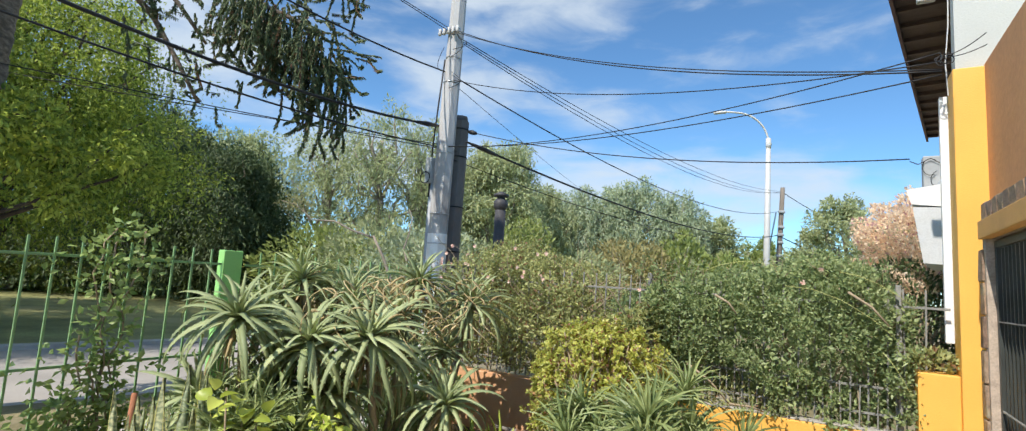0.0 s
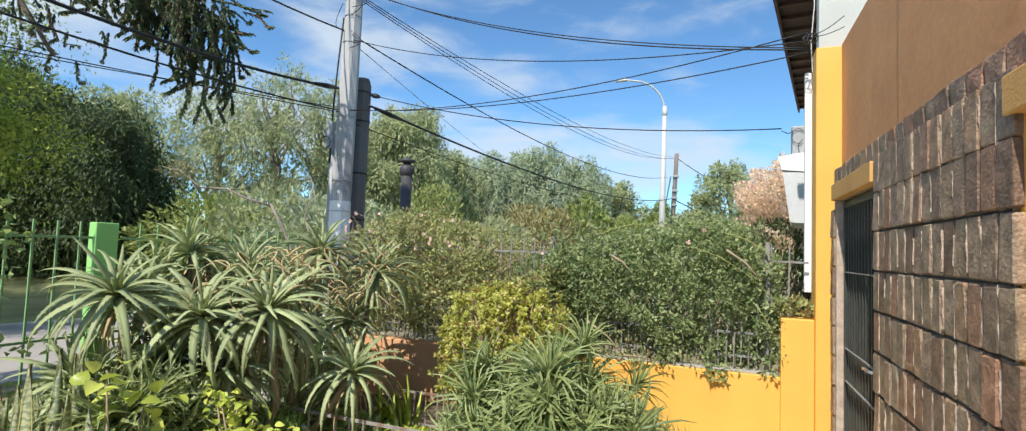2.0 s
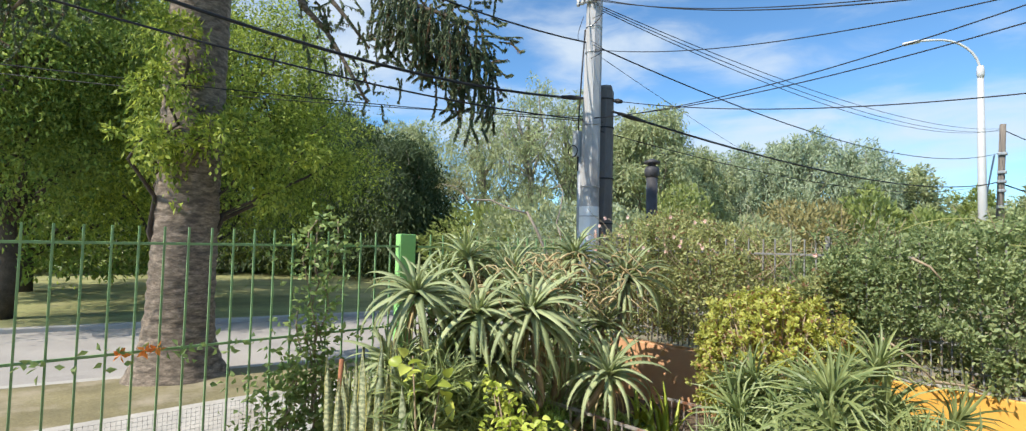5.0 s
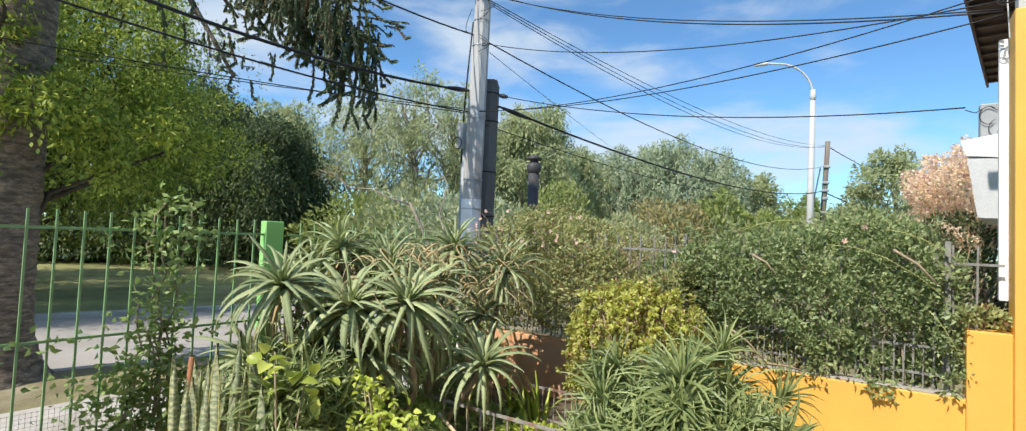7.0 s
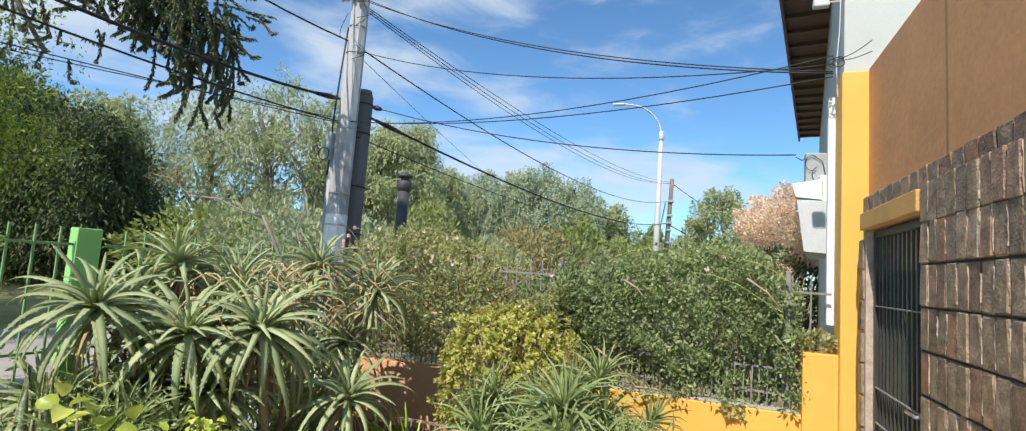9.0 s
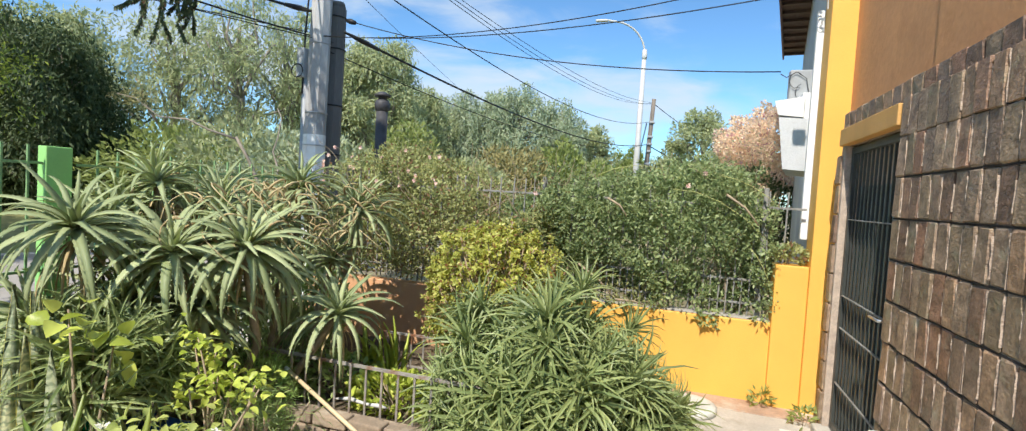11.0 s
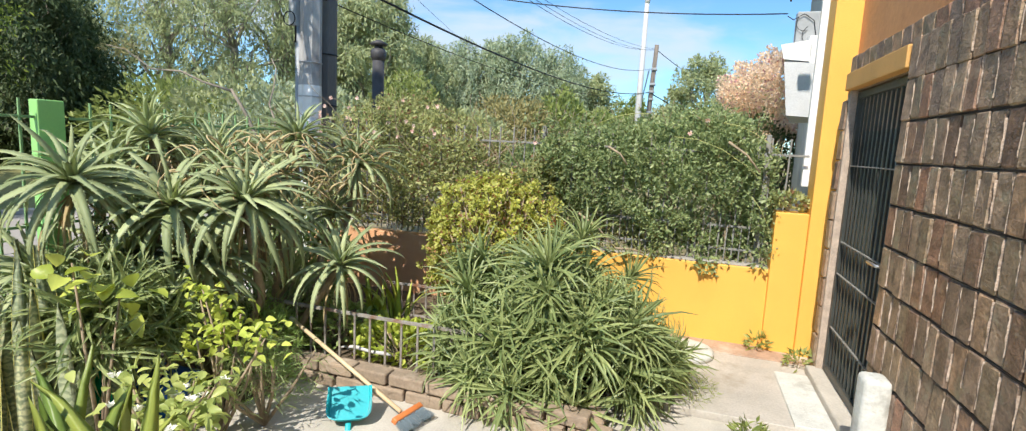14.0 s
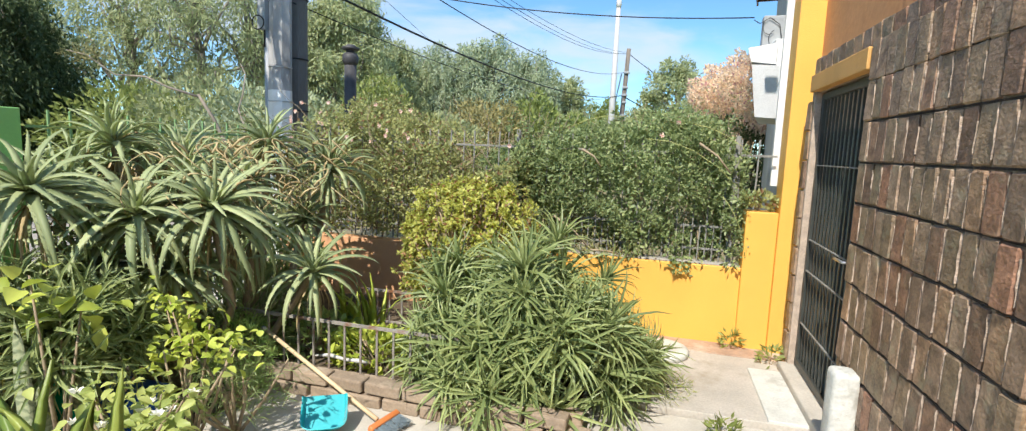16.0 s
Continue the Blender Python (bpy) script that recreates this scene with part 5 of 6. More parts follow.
def golden_bush():
    rng = np.random.default_rng(40)
    root = tagged(empty("golden_bush", -1.66, 4.40, 0.10), "rounded yellow-green bush of small leaf rosettes before the low wall", "bush")
    c, r = np.array([-1.66, 4.38, 0.76]), np.array([0.58, 0.43, 0.62])
    u = unit(rng.normal(size=(1150, 3)))
    u = u[u[:, 2] > -0.75]
    tips = c + u * r * (0.95 + 0.20 * lumps(u, 3.2, 40) + 0.10 * lumps(u, 8.0, 41) + rng.uniform(-0.12, 0.06, len(u)))[:, None]
    out = u + np.array([0, -0.1, 0.5])
    per = 15
    o = np.repeat(unit(out), per, 0)
    spread = unit(np.cross(o, rng.normal(size=o.shape)))
    d = spread + o * rng.uniform(0.1, 1.3, (len(o), 1))
    p = np.repeat(tips, per, 0) + d * 0.008 - o * rng.uniform(0, 0.05, (len(o), 1))
    leaf_mesh("foliage", p, d, rng.uniform(0.026, 0.046, len(p)), rng.uniform(0.018, 0.028, len(p)), LIMEBUSH, 41, root, droop=0.05, face=o)["kind"] = "stuff"
    q = c + unit(rng.normal(size=(2600, 3))) * r * (rng.random((2600, 1)) ** 0.5 * 0.85)
    q = q[q[:, 2] > 0.14]
    leaf_mesh("inner_foliage", q, rng.normal(size=q.shape), 0.045, 0.028, LIMEBUSH, 42, root)["kind"] = "stuff"
    for k in range(0, len(tips), 5):
        t = Vector(tips[k])
        f = Vector((-1.66 + 0.08 * math.cos(k), 4.40 + 0.08 * math.sin(k), 0.08))
        tube("stem", [f, f.lerp(t, 0.45) + Vector((0, 0, 0.06)), t], [0.012, 0.009, 0.005], TWIG, root, sides=5)
    return root


golden_bush()
leafy_bush("dracaena_fern", "feathery green fern at the bed edge", (-2.74, 2.96, 0.24), (0.30, 0.18, 0.22), 2600, 0.05, 0.005, FERN, 44, 0.01, 0.3, category="fern")
leafy_bush("bed_plant", "low light green leafy plant behind the railing", (-1.93, 3.36, 0.20), (0.36, 0.16, 0.17), 620, 0.06, 0.042, LIME, 47, 0.07, 0.3, category="plant", oval=True)
leafy_bush("feathery_fern", "feathery green fern in the shade of the aloe", (-2.92, 3.0, 0.26), (0.36, 0.30, 0.24), 2600, 0.05, 0.005, FERN, 46, 0.012, 0.4, category="fern")
leafy_bush("feathery_fern", "feathery pale green fern before the edging", (-2.52, 2.72, 0.12), (0.30, 0.16, 0.16), 1700, 0.045, 0.004, FERN, 45, 0.012, 0.3, category="fern")
leafy_bush("bed_plant", "low leafy plant with mid-green leaves behind the railing", (-2.42, 3.42, 0.22), (0.34, 0.18, 0.18), 520, 0.06, 0.036, VINE, 48, 0.09, 0.4, category="plant", oval=True)
leafy_bush("dark_underplanting", "shaded low foliage between the aloe and the wall", (-3.50, 4.30, 0.42), (0.42, 0.40, 0.42), 2200, 0.07, 0.03, VINE, 50, 0.08, 0.3, category="plant")
leafy_bush("dark_underplanting", "shaded low foliage under the aloe", (-3.15, 3.4, 0.30), (0.48, 0.6, 0.32), 2300, 0.14, 0.016, SPIKY, 49, 0.08, 0.3, category="plant")


def strap_plant(name, label, category, centre, n, height, width, spread, material, seed, bend=(4, 28), tip=0.13, face=None, margin=None):
    """Upright sword-shaped leaves, each one a part."""
    root = tagged(empty(name, *centre), label, category)
    rng = random.Random(seed)
    datas = []
    for k in range(5):
        bend_k = rng.uniform(*bend)
        m, verts, faces, p = 7, [], [], Vector((0, 0, 0))
        for j in range(m + 1):
            s = j / m
            ang = radians(bend_k * s * s * 1.6)
            if j:
                p = p + Vector((math.sin(ang), 0, math.cos(ang))) * (1.0 / m)
            w = 0.5 * (0.55 + 0.9 * s - 0.35 * s * s) if s < 0.6 else 0.5 * 0.96 * max(0.0, (1 - s) / 0.4) ** 0.6
            w = max(w, 0.01)
            tw = 0.5 * s
            sd = Vector((-math.sin(tw) * 0.3, math.cos(tw), 0))
            verts += [p + sd * w * width / 1.0 + Vector((0.012, 0, 0)), p, p - sd * w * width / 1.0 + Vector((0.012, 0, 0)), p + Vector((-0.008, 0, 0))]
        for j in range(m):
            a, b = 4 * j, 4 * j + 4
            for q in range(4):
                r = (q + 1) % 4
                faces.append((a + q, b + q, b + r, a + r))
        me = bpy.data.meshes.new("leaf")
        me.from_pydata([tuple(v) for v in verts], [], faces)
        me.materials.append(material)
        me.polygons.foreach_set("use_smooth", [True] * len(me.polygons))
        if margin:
            # a narrow pale rim along both sides of the blade
            me.materials.append(margin)
            k0 = len(verts)
            rim_v, rim_f = [], []
            for j in range(m + 1):
                for c0 in (0, 2):
                    q = verts[4 * j + c0]
                    out_w = (q - verts[4 * j + 1]) * 0.16
                    rim_v += [q - out_w * 0.6 + Vector((0.003, 0, 0)), q + out_w * 0.35 + Vector((0.003, 0, 0))]
            for j in range(m):
                for c0 in (0, 2):
                    a = k0 + 4 * j + c0
                    rim_f.append((a, a + 1, a + 5, a + 4))
            me.clear_geometry()
            me.from_pydata([tuple(v) for v in verts + rim_v], [], faces + rim_f)
            me.polygons.foreach_set("material_index", [0] * len(faces) + [1] * len(rim_f))
            me.polygons.foreach_set("use_smooth", [True] * len(me.polygons))
        datas.append(me)
    for i in range(n):
        ob = new("leaf", datas[i % 5])
        attach(ob, root)
        a = rng.uniform(0, 6.28)
        rr = spread * math.sqrt(rng.random())
        h = height * rng.uniform(0.7, 1.08)
        ob.matrix_basis = Matrix.LocRotScale((centre[0] + rr * math.cos(a), centre[1] + rr * math.sin(a), centre[2]), Euler((rng.uniform(-tip, tip), rng.uniform(-tip, tip * 1.2), rng.uniform(0, 6.28) if face is None else face + rng.uniform(-0.8, 0.8) + (math.pi if rng.random() < 0.5 else 0))).to_quaternion(), (h, h ** 0.3 * rng.uniform(0.9, 1.1), h))
    return root


strap_plant("snake_plant", "pale banded snake plant with yellow-edged sword leaves", "snake plant", (-3.15, 1.80, 0.012), 28, 0.95, 0.075, 0.24, SNAKE, 61, (1, 6), 0.07, math.radians(-35), SNAKEEDGE)
strap_plant("snake_plant", "short pale banded snake plant under the lime shrub", "snake plant", (-2.90, 1.96, 0.012), 12, 0.76, 0.085, 0.16, SNAKE, 65, (1, 6), 0.07, math.radians(-35))
strap_plant("strap_plant", "broad yellow-green strap-leaved plant", "plant", (-1.80, 1.22, 0.012), 17, 0.90, 0.070, 0.15, CRINUM, 62, (10, 50), 0.2, math.radians(-40))
strap_plant("bromeliad", "bright green strap-leaved plant behind the railing", "plant", (-2.24, 3.62, 0.10), 24, 0.52, 0.055, 0.18, LIME, 63, (10, 60))


def shrublet(name, label, centre, height, radius, n, length, width, material, seed, stems=5, flowers=0, bare=0.35, puff=0.22):
    """A few bare stems carrying loose broad leaves near their tops."""
    root = tagged(empty(name, *centre), label, "shrub")
    rng = random.Random(seed)
    p, d = [], []
    tops = []
    for i in range(stems):
        a = rng.uniform(0, 6.28)
        t = Vector((centre[0] + radius * rng.random() * math.cos(a), centre[1] + radius * rng.random() * math.sin(a), centre[2] + height * rng.uniform(0.7, 1.0)))
        b = Vector(centre)
        m = b.lerp(t, 0.5) + Vector((rng.uniform(-0.04, 0.04), rng.uniform(-0.04, 0.04), 0))
        tube("stem", [b, m, t], [0.011, 0.008, 0.004], TWIG, root, sides=5)
        tops.append((m, t))
    for i in range(n):
        m, t = tops[i % stems]
        q = m.lerp(t, rng.uniform(bare, 1.05)) + Vector((rng.gauss(0, 1), rng.gauss(0, 1), rng.gauss(0, 0.8))) * radius * puff
        p.append(q)
        d.append((rng.gauss(0, 1), rng.gauss(0, 1), rng.gauss(0, 0.5)))
    leaf_mesh("foliage", p, d, length, width, material, seed, root, droop=0.3, oval=width > 0.02)["kind"] = "stuff"
    for i in range(flowers):
        m, t = tops[i % stems]
        c = m.lerp(t, rng.uniform(0.6, 1.0)) + Vector((rng.uniform(-0.06, 0.1), -0.05, 0.05))
        v = [c] * 8
        e = [(math.cos(k), math.sin(k), 0.5) for k in np.linspace(0, 6.28, 9)[:-1]]
        leaf_mesh("flower", v, e, 0.034, 0.022, PETALWHITE, seed + 50 + i, root, "small white flower")
    return root


shrublet("lime_shrub", "loose shrub with bright lime-green leaves on bare stems", (-2.38, 2.28, 0.012), 0.80, 0.40, 210, 0.050, 0.037, LIME, 71, 9, 0, 0.76, 0.13)
shrublet("lime_shrub", "tall lime-green leafed stem by the fence", (-2.73, 1.92, 0.012), 0.98, 0.14, 20, 0.105, 0.085, LIME, 72, 3, 0, 0.8, 0.45)
shrublet("gardenia", "low shrub with pale green leaves and white flowers", (-2.26, 1.86, 0.012), 0.50, 0.34, 330, 0.062, 0.040, GARDENIA, 73, 10, 9, 0.2, 0.27)
shrublet("grey_shrub", "thin straggly grey-green shrub", (-2.26, 2.45, 0.012), 0.50, 0.34, 520, 0.085, 0.006, SPIKY, 74, 12)


def fence_vine():
    root = tagged(empty("fence_vine", -3.70, 1.62, 0.0), "leafy dark green vine climbing the green fence", "vine")
    rng = random.Random(12)
    p, d = [], []
    for k in range(7):
        x, y, z = -3.70, 1.55 + rng.uniform(-0.25, 0.25), 0.0
        pts = [(x, y, z)]
        top = 1.72 if k < 3 else rng.uniform(0.7, 1.2)
        while z < top:
            z += 0.09
            y += rng.uniform(-0.05, 0.05) + (1.66 - y) * 0.12
            x = -3.72 + rng.uniform(-0.03, 0.03)
            pts.append((x, y, z))
            for j in range(11 if z > 0.75 else 26):
                sp = 0.07 if z > 0.8 else 0.20
                p.append((x + rng.gauss(0, 0.035), y + rng.gauss(0, sp), z + rng.gauss(0, 0.05)))
                d.append((rng.gauss(0.6, 0.8), rng.gauss(0, 1), rng.gauss(0, 0.7)))
        tube("stem", pts, 0.006, TWIG, root, sides=4)
    for z0, y0, y1 in ((0.98, 0.1, 2.3), (1.63, 1.3, 2.0), (0.75, 1.0, 2.2)):
        for i in range(int((y1 - y0) * 40)):
            p.append((-3.72 + rng.gauss(0, 0.02), rng.uniform(y0, y1), z0 + rng.gauss(0, 0.035)))
            d.append((rng.gauss(0.6, 0.8), rng.gauss(0, 1), rng.gauss(0, 0.7)))
    leaf_mesh("foliage", p, d, 0.058, 0.034, VINE, 13, root)["kind"] = "stuff"
    for i, (y, z) in enumerate(((1.02, 0.34), (1.08, 0.30), (0.55, 0.99), (0.66, 1.0), (0.72, 1.01), (1.12, 0.40))):
        e = [(0.5, math.cos(k), math.sin(k)) for k in np.linspace(0, 6.28, 6)[:-1]]
        leaf_mesh("flower", [(-3.73, y, z)] * 5, e, 0.055, 0.03, PETALORANGE, 90 + i, root, "orange trumpet flower")
    return root


fence_vine()


# ---- trees ----
def limb(root, name, material, a, b, r0, r1, rng, bends=4, wander=0.06, sag=0.0, sides=6):
    a, b = Vector(a), Vector(b)
    n = bends + 1
    ln = (b - a).length
    pts, rad = [], []
    for i in range(n + 1):
        s = i / n
        p = a.lerp(b, s)
        if 0 < i < n:
            p += Vector((rng.gauss(0, 1), rng.gauss(0, 1), rng.gauss(0, 1))) * ln * wander
        p.z += 4 * sag * s * (1 - s)
        pts.append(p)
        rad.append(r0 + (r1 - r0) * s)
    tube(name, pts, rad, material, root, sides=sides)
    return pts


def lobed_tree(name, label, x, y, height, radius, material, seed, lobes=22, per=700, leaf=0.28, width=0.085, hang=0.5, low=0.22, bark=BARK2, lean=(0, 0), z0=-0.12, extra=(), lobe=(0.24, 0.38), far=True):
    """A trunk with a limb to each leafy lobe; lobes are domes of leaves, with hanging strands on willows."""
    rng, nr = random.Random(seed), np.random.default_rng(seed)
    root = tagged(empty(name, x, y, z0), label, "tree")
    top = Vector((x + lean[0], y + lean[1], z0 + height * 0.82))
    trunk = limb(root, "trunk", bark, (x, y, z0 - 0.1), top, 0.024 * height, 0.007 * height, rng, 6, 0.022, sides=8)
    mid = low + 0.38 * (1 - low)
    cs, rs = [], []
    for i in range(lobes):
        s = low + (1 - low) * ((i + rng.random()) / lobes) ** 0.85
        rc = radius * rng.uniform(*lobe)
        rm = radius * (math.sqrt(max(0.03, 1 - ((s - mid) / (1.06 - mid)) ** 2)) if s > mid else 0.72 + 0.28 * (s - low) / (mid - low))
        a = i * 2.39996 + rng.uniform(-0.5, 0.5)
        rr = max(0.0, rm - rc * 0.7) * math.sqrt(rng.uniform(0.3, 1.0))
        cs.append(Vector((x + lean[0] * s + rr * math.cos(a), y + lean[1] * s + rr * math.sin(a), z0 + height * s - rc * 0.75)))
        rs.append(rc)
    for t in extra:
        cs.append(Vector(t))
        rs.append(radius * rng.uniform(*lobe))
    for c, rc in zip(cs, rs):
        k = max(1, min(len(trunk) - 2, int((c.z - z0) / height * len(trunk) * 0.8)))
        limb(root, "limb", bark, trunk[k], c + Vector((0, 0, rc * 0.3)), 0.009 * height, 0.0025 * height, rng, 3, 0.06, height * 0.015)
    tufts = max(6, per // 38)
    c = np.repeat(np.array([tuple(v) for v in cs]), tufts, 0)
    rc = np.repeat(np.array(rs), tufts)[:, None]
    o = unit(nr.normal(size=c.shape) + np.array([0, 0, 0.4]))
    c = c + o * rc * np.array([1, 1, 0.8]) * nr.uniform(0.45, 1.05, (len(c), 1))
    rt = rc * nr.uniform(0.22, 0.42, rc.shape)
    m = per // tufts
    c, o, rc, rt = (np.repeat(a, m, 0) for a in (c, o, rc, rt))
    n = len(c)
    u = unit(nr.normal(size=(n, 3)) + o * 0.5)
    p = c + u * rt * (0.35 + 0.65 * nr.random((n, 1)) ** 0.6)
    d = u + nr.normal(size=p.shape) * 0.6
    strand = nr.random(n) < hang
    # strands share a foot for every group of leaves, so they read as hanging rods
    group = np.arange(n) // 12 * 12
    s = nr.random(n)
    foot = p[group]
    drop = (rc[:, 0] * nr.uniform(0.5, 1.7, n))[group]
    out = unit((o * np.array([1, 1, 0]))[group])
    q = foot + out * (0.25 * np.sqrt(s) * drop)[:, None] - np.array([0, 0, 1.0]) * (drop * s ** 1.25)[:, None] + nr.normal(size=p.shape) * 0.012 * height * np.array([1, 1, 0.6])
    q[:, 2] = np.maximum(q[:, 2], z0 + height * 0.06)
    strand = strand[group]
    p = np.where(strand[:, None], q, p)
    d = np.where(strand[:, None], nr.normal(size=p.shape) * 0.38 + np.array([0, 0, -0.9]) + out * 0.35, d)
    leaf_mesh("crown", p, d, nr.uniform(0.6, 1.3, n) * leaf, nr.uniform(0.7, 1.3, n) * width, material, seed + 7, root, far=far, face=u + o * 0.6 + np.array([0, 0, 0.35]))["kind"] = "stuff"
    return root


def at_bearing(az, dist):
    return -0.1 - dist * math.sin(radians(az)), 0.1 + dist * math.cos(radians(az))


# bearing, distance, height, radius, material, style, leaves, leaf length, leaf width
WOODS = [
    (73, 30, 8.5, 4.2, DARKTREE, "willow", 11000, 0.32, 0.10, "dark green drooping tree across the lawn"),
    (66, 28, 8.8, 4.2, DARKTREE, "willow", 12000, 0.32, 0.10, "dark green drooping tree across the lawn"),
    (59.5, 27, 7.2, 3.6, DARKTREE, "willow", 12000, 0.30, 0.10, "dark green weeping willow in shade"),
    (58.5, 25, 6.3, 2.6, DARKTREE, "willow", 12000, 0.30, 0.09, "dark green weeping willow in shade"),
    (50, 29, 9.0, 3.2, WILLOW, "willow", 4600, 0.30, 0.07, "pale green willow with thin branches"),
    (45, 27, 9.9, 3.3, WILLOW, "willow", 4200, 0.30, 0.07, "tall pale green willow with a bare pale trunk"),
    (40.5, 28, 9.8, 3.0, WILLOW, "willow", 4600, 0.30, 0.07, "tall pale green willow with a bare pale trunk"),
    (36.5, 30, 8.0, 3.0, SILVER, "willow", 13000, 0.28, 0.085, "silvery willow moving in the wind"),
    (32.5, 29, 9.2, 3.3, WILLOW, "willow", 15000, 0.28, 0.085, "weeping willow behind the flue pipe"),
    (28.5, 33, 7.4, 3.0, WILLOW, "willow", 12000, 0.30, 0.085, "weeping willow in the distance"),
    (25, 36, 7.8, 2.9, SILVER, "willow", 9000, 0.30, 0.09, "silvery weeping willow in the distance"),
    (21.5, 37, 8.5, 3.2, SILVER, "willow", 9000, 0.30, 0.09, "silvery weeping willow in the distance"),
    (17.8, 37, 8.8, 3.3, SILVER, "willow", 9500, 0.30, 0.09, "silvery weeping willow in the distance"),
    (14, 38, 8.2, 3.2, SILVER, "willow", 9500, 0.30, 0.09, "silvery weeping willow in the distance"),
    (10.3, 40, 6.9, 2.4, WILLOW, "clump", 7000, 0.30, 0.12, "mid-green tree in the distance"),
    (6.5, 44, 5.6, 3.4, MIDTREE, "clump", 7000, 0.26, 0.11, "mid-green tree in the distance"),
    (2.2, 40, 5.0, 3.0, WILLOW, "clump", 7000, 0.30, 0.12, "mid-green tree in the distance"),
    (-0.8, 34, 7.2, 2.6, WILLOW, "clump", 7000, 0.26, 0.10, "mid-green tree behind the blossom tree"),
    (-5, 38, 6.8, 3.0, MIDTREE, "clump", 6000, 0.28, 0.11, "mid-green tree behind the neighbour's house"),
    (88, 34, 9.5, 5.0, DARKTREE, "clump", 9000, 0.36, 0.16, "dark green tree across the lawn"),
    (80, 33, 9.0, 4.6, DARKTREE, "clump", 9000, 0.36, 0.16, "dark green tree across the lawn"),
    (57.5, 34, 9.3, 3.6, WILLOW, "willow", 9000, 0.32, 0.10, "pale green willow behind the dark trees"),
    (64, 36, 9.6, 4.2, MIDTREE, "clump", 10000, 0.34, 0.15, "mid-green tree behind the dark trees"),
]
for i, (az, dist, h, r, m, style, n, ll, lw, label) in enumerate(WOODS):
    x, y = at_bearing(az, dist)
    lobed_tree("willow" if style == "willow" else "tree", label, x, y, h, r, m, 200 + i, 22, n // 10, ll * (0.62 if m is DARKTREE else 0.85), lw * (0.62 if m is DARKTREE else 0.85), 0.55 if style == "willow" else 0.1)

# nearer bushes that close the gaps below the woods
SHRUBS = [
    (18.3, 22, 1.6, 2.0, BROWNBUSH, "rounded brownish bush in the distance"), (13.0, 23, 1.3, 2.2, MIDTREE, "yellow-green conifer-like bush beyond the fence"),
    (29.5, 13, 0.9, 1.75, MIDTREE, "light yellow-green bush behind the fence"), (9, 27, 2.0, 1.9, MIDTREE, "green bush in the distance"),
    (4.5, 26, 2.0, 1.6, MIDTREE, "green bush in the distance"), (0, 24, 1.9, 1.5, MIDTREE, "green bush in the distance"),
    (24, 20, 2.0, 1.6, WILLOW, "pale green bush in the distance"), (34, 18, 2.2, 1.7, WILLOW, "pale green bush behind the hedge"),
    (39, 17, 2.0, 1.8, SILVER, "silvery bush behind the aloe"), (44, 18, 2.2, 1.8, WILLOW, "pale green bush behind the aloe"),
    (49, 22, 2.4, 1.8, MIDTREE, "green bush behind the fence"), (56, 27, 2.6, 1.7, DARKTREE, "dark bush at the lawn's edge"),
    (62, 29, 2.8, 1.8, MIDTREE, "green bush at the lawn's edge"), (69, 30, 2.8, 1.8, MIDTREE, "green bush at the lawn's edge"),
    (76, 31, 3.0, 1.8, MIDTREE, "green bush at the lawn's edge"), (83, 32, 3.0, 1.9, MIDTREE, "green bush at the lawn's edge"),
    (90, 32, 3.0, 1.9, MIDTREE, "green bush at the lawn's edge"),
]
for i, (az, dist, r, hz, m, label) in enumerate(SHRUBS):
    x, y = at_bearing(az, dist)
    leafy_bush("bush", label, (x, y, hz * 0.75), (r, r, hz * 0.95), 3600, 0.011 * dist, 0.0045 * dist, m, 300 + i, -0.14, 0.30, 0.3, twigs=8, far=True)

# blossom tree beyond the neighbour's house
leafy = leafy_bush("blossom_tree", "tree covered in tan and pink blossom", (2.0, 15.9, 3.05), (1.3, 1.2, 1.15), 15000, 0.075, 0.065, PINKTREE, 401, -0.14, 0.55, 0.2, "tree", 18)
leafy_bush("bush", "dark green bush under the blossom tree", (1.5, 15.2, 1.3), (1.3, 1.0, 1.3), 4000, 0.12, 0.06, DARKTREE, 402, -0.14, 0.2)


def bent_snag():
    root = tagged(empty("bare_tree", -9.8, 11.4, -0.12), "leaning pale bare-limbed tree with one long dead branch", "tree")
    rng = random.Random(9)
    limb(root, "trunk", BARK2, (-9.6, 11.6, -0.2), (-10.6, 10.6, 2.55), 0.06, 0.035, rng, 4, 0.02)
    limb(root, "limb", BARK2, (-10.6, 10.6, 2.5), (-12.9, 9.4, 3.35), 0.03, 0.010, rng, 4, 0.03)
    limb(root, "limb", BARK2, (-9.9, 11.2, 1.5), (-10.3, 11.6, 3.4), 0.03, 0.01, rng, 4, 0.03)
    nr = np.random.default_rng(3)
    p = np.array([-12.6, 9.55, 3.3]) + nr.normal(size=(260, 3)) * np.array([0.35, 0.2, 0.10])
    leaf_mesh("crown", p, nr.normal(size=p.shape), 0.1, 0.02, BROWNBUSH, 4, root)["kind"] = "stuff"


bent_snag()


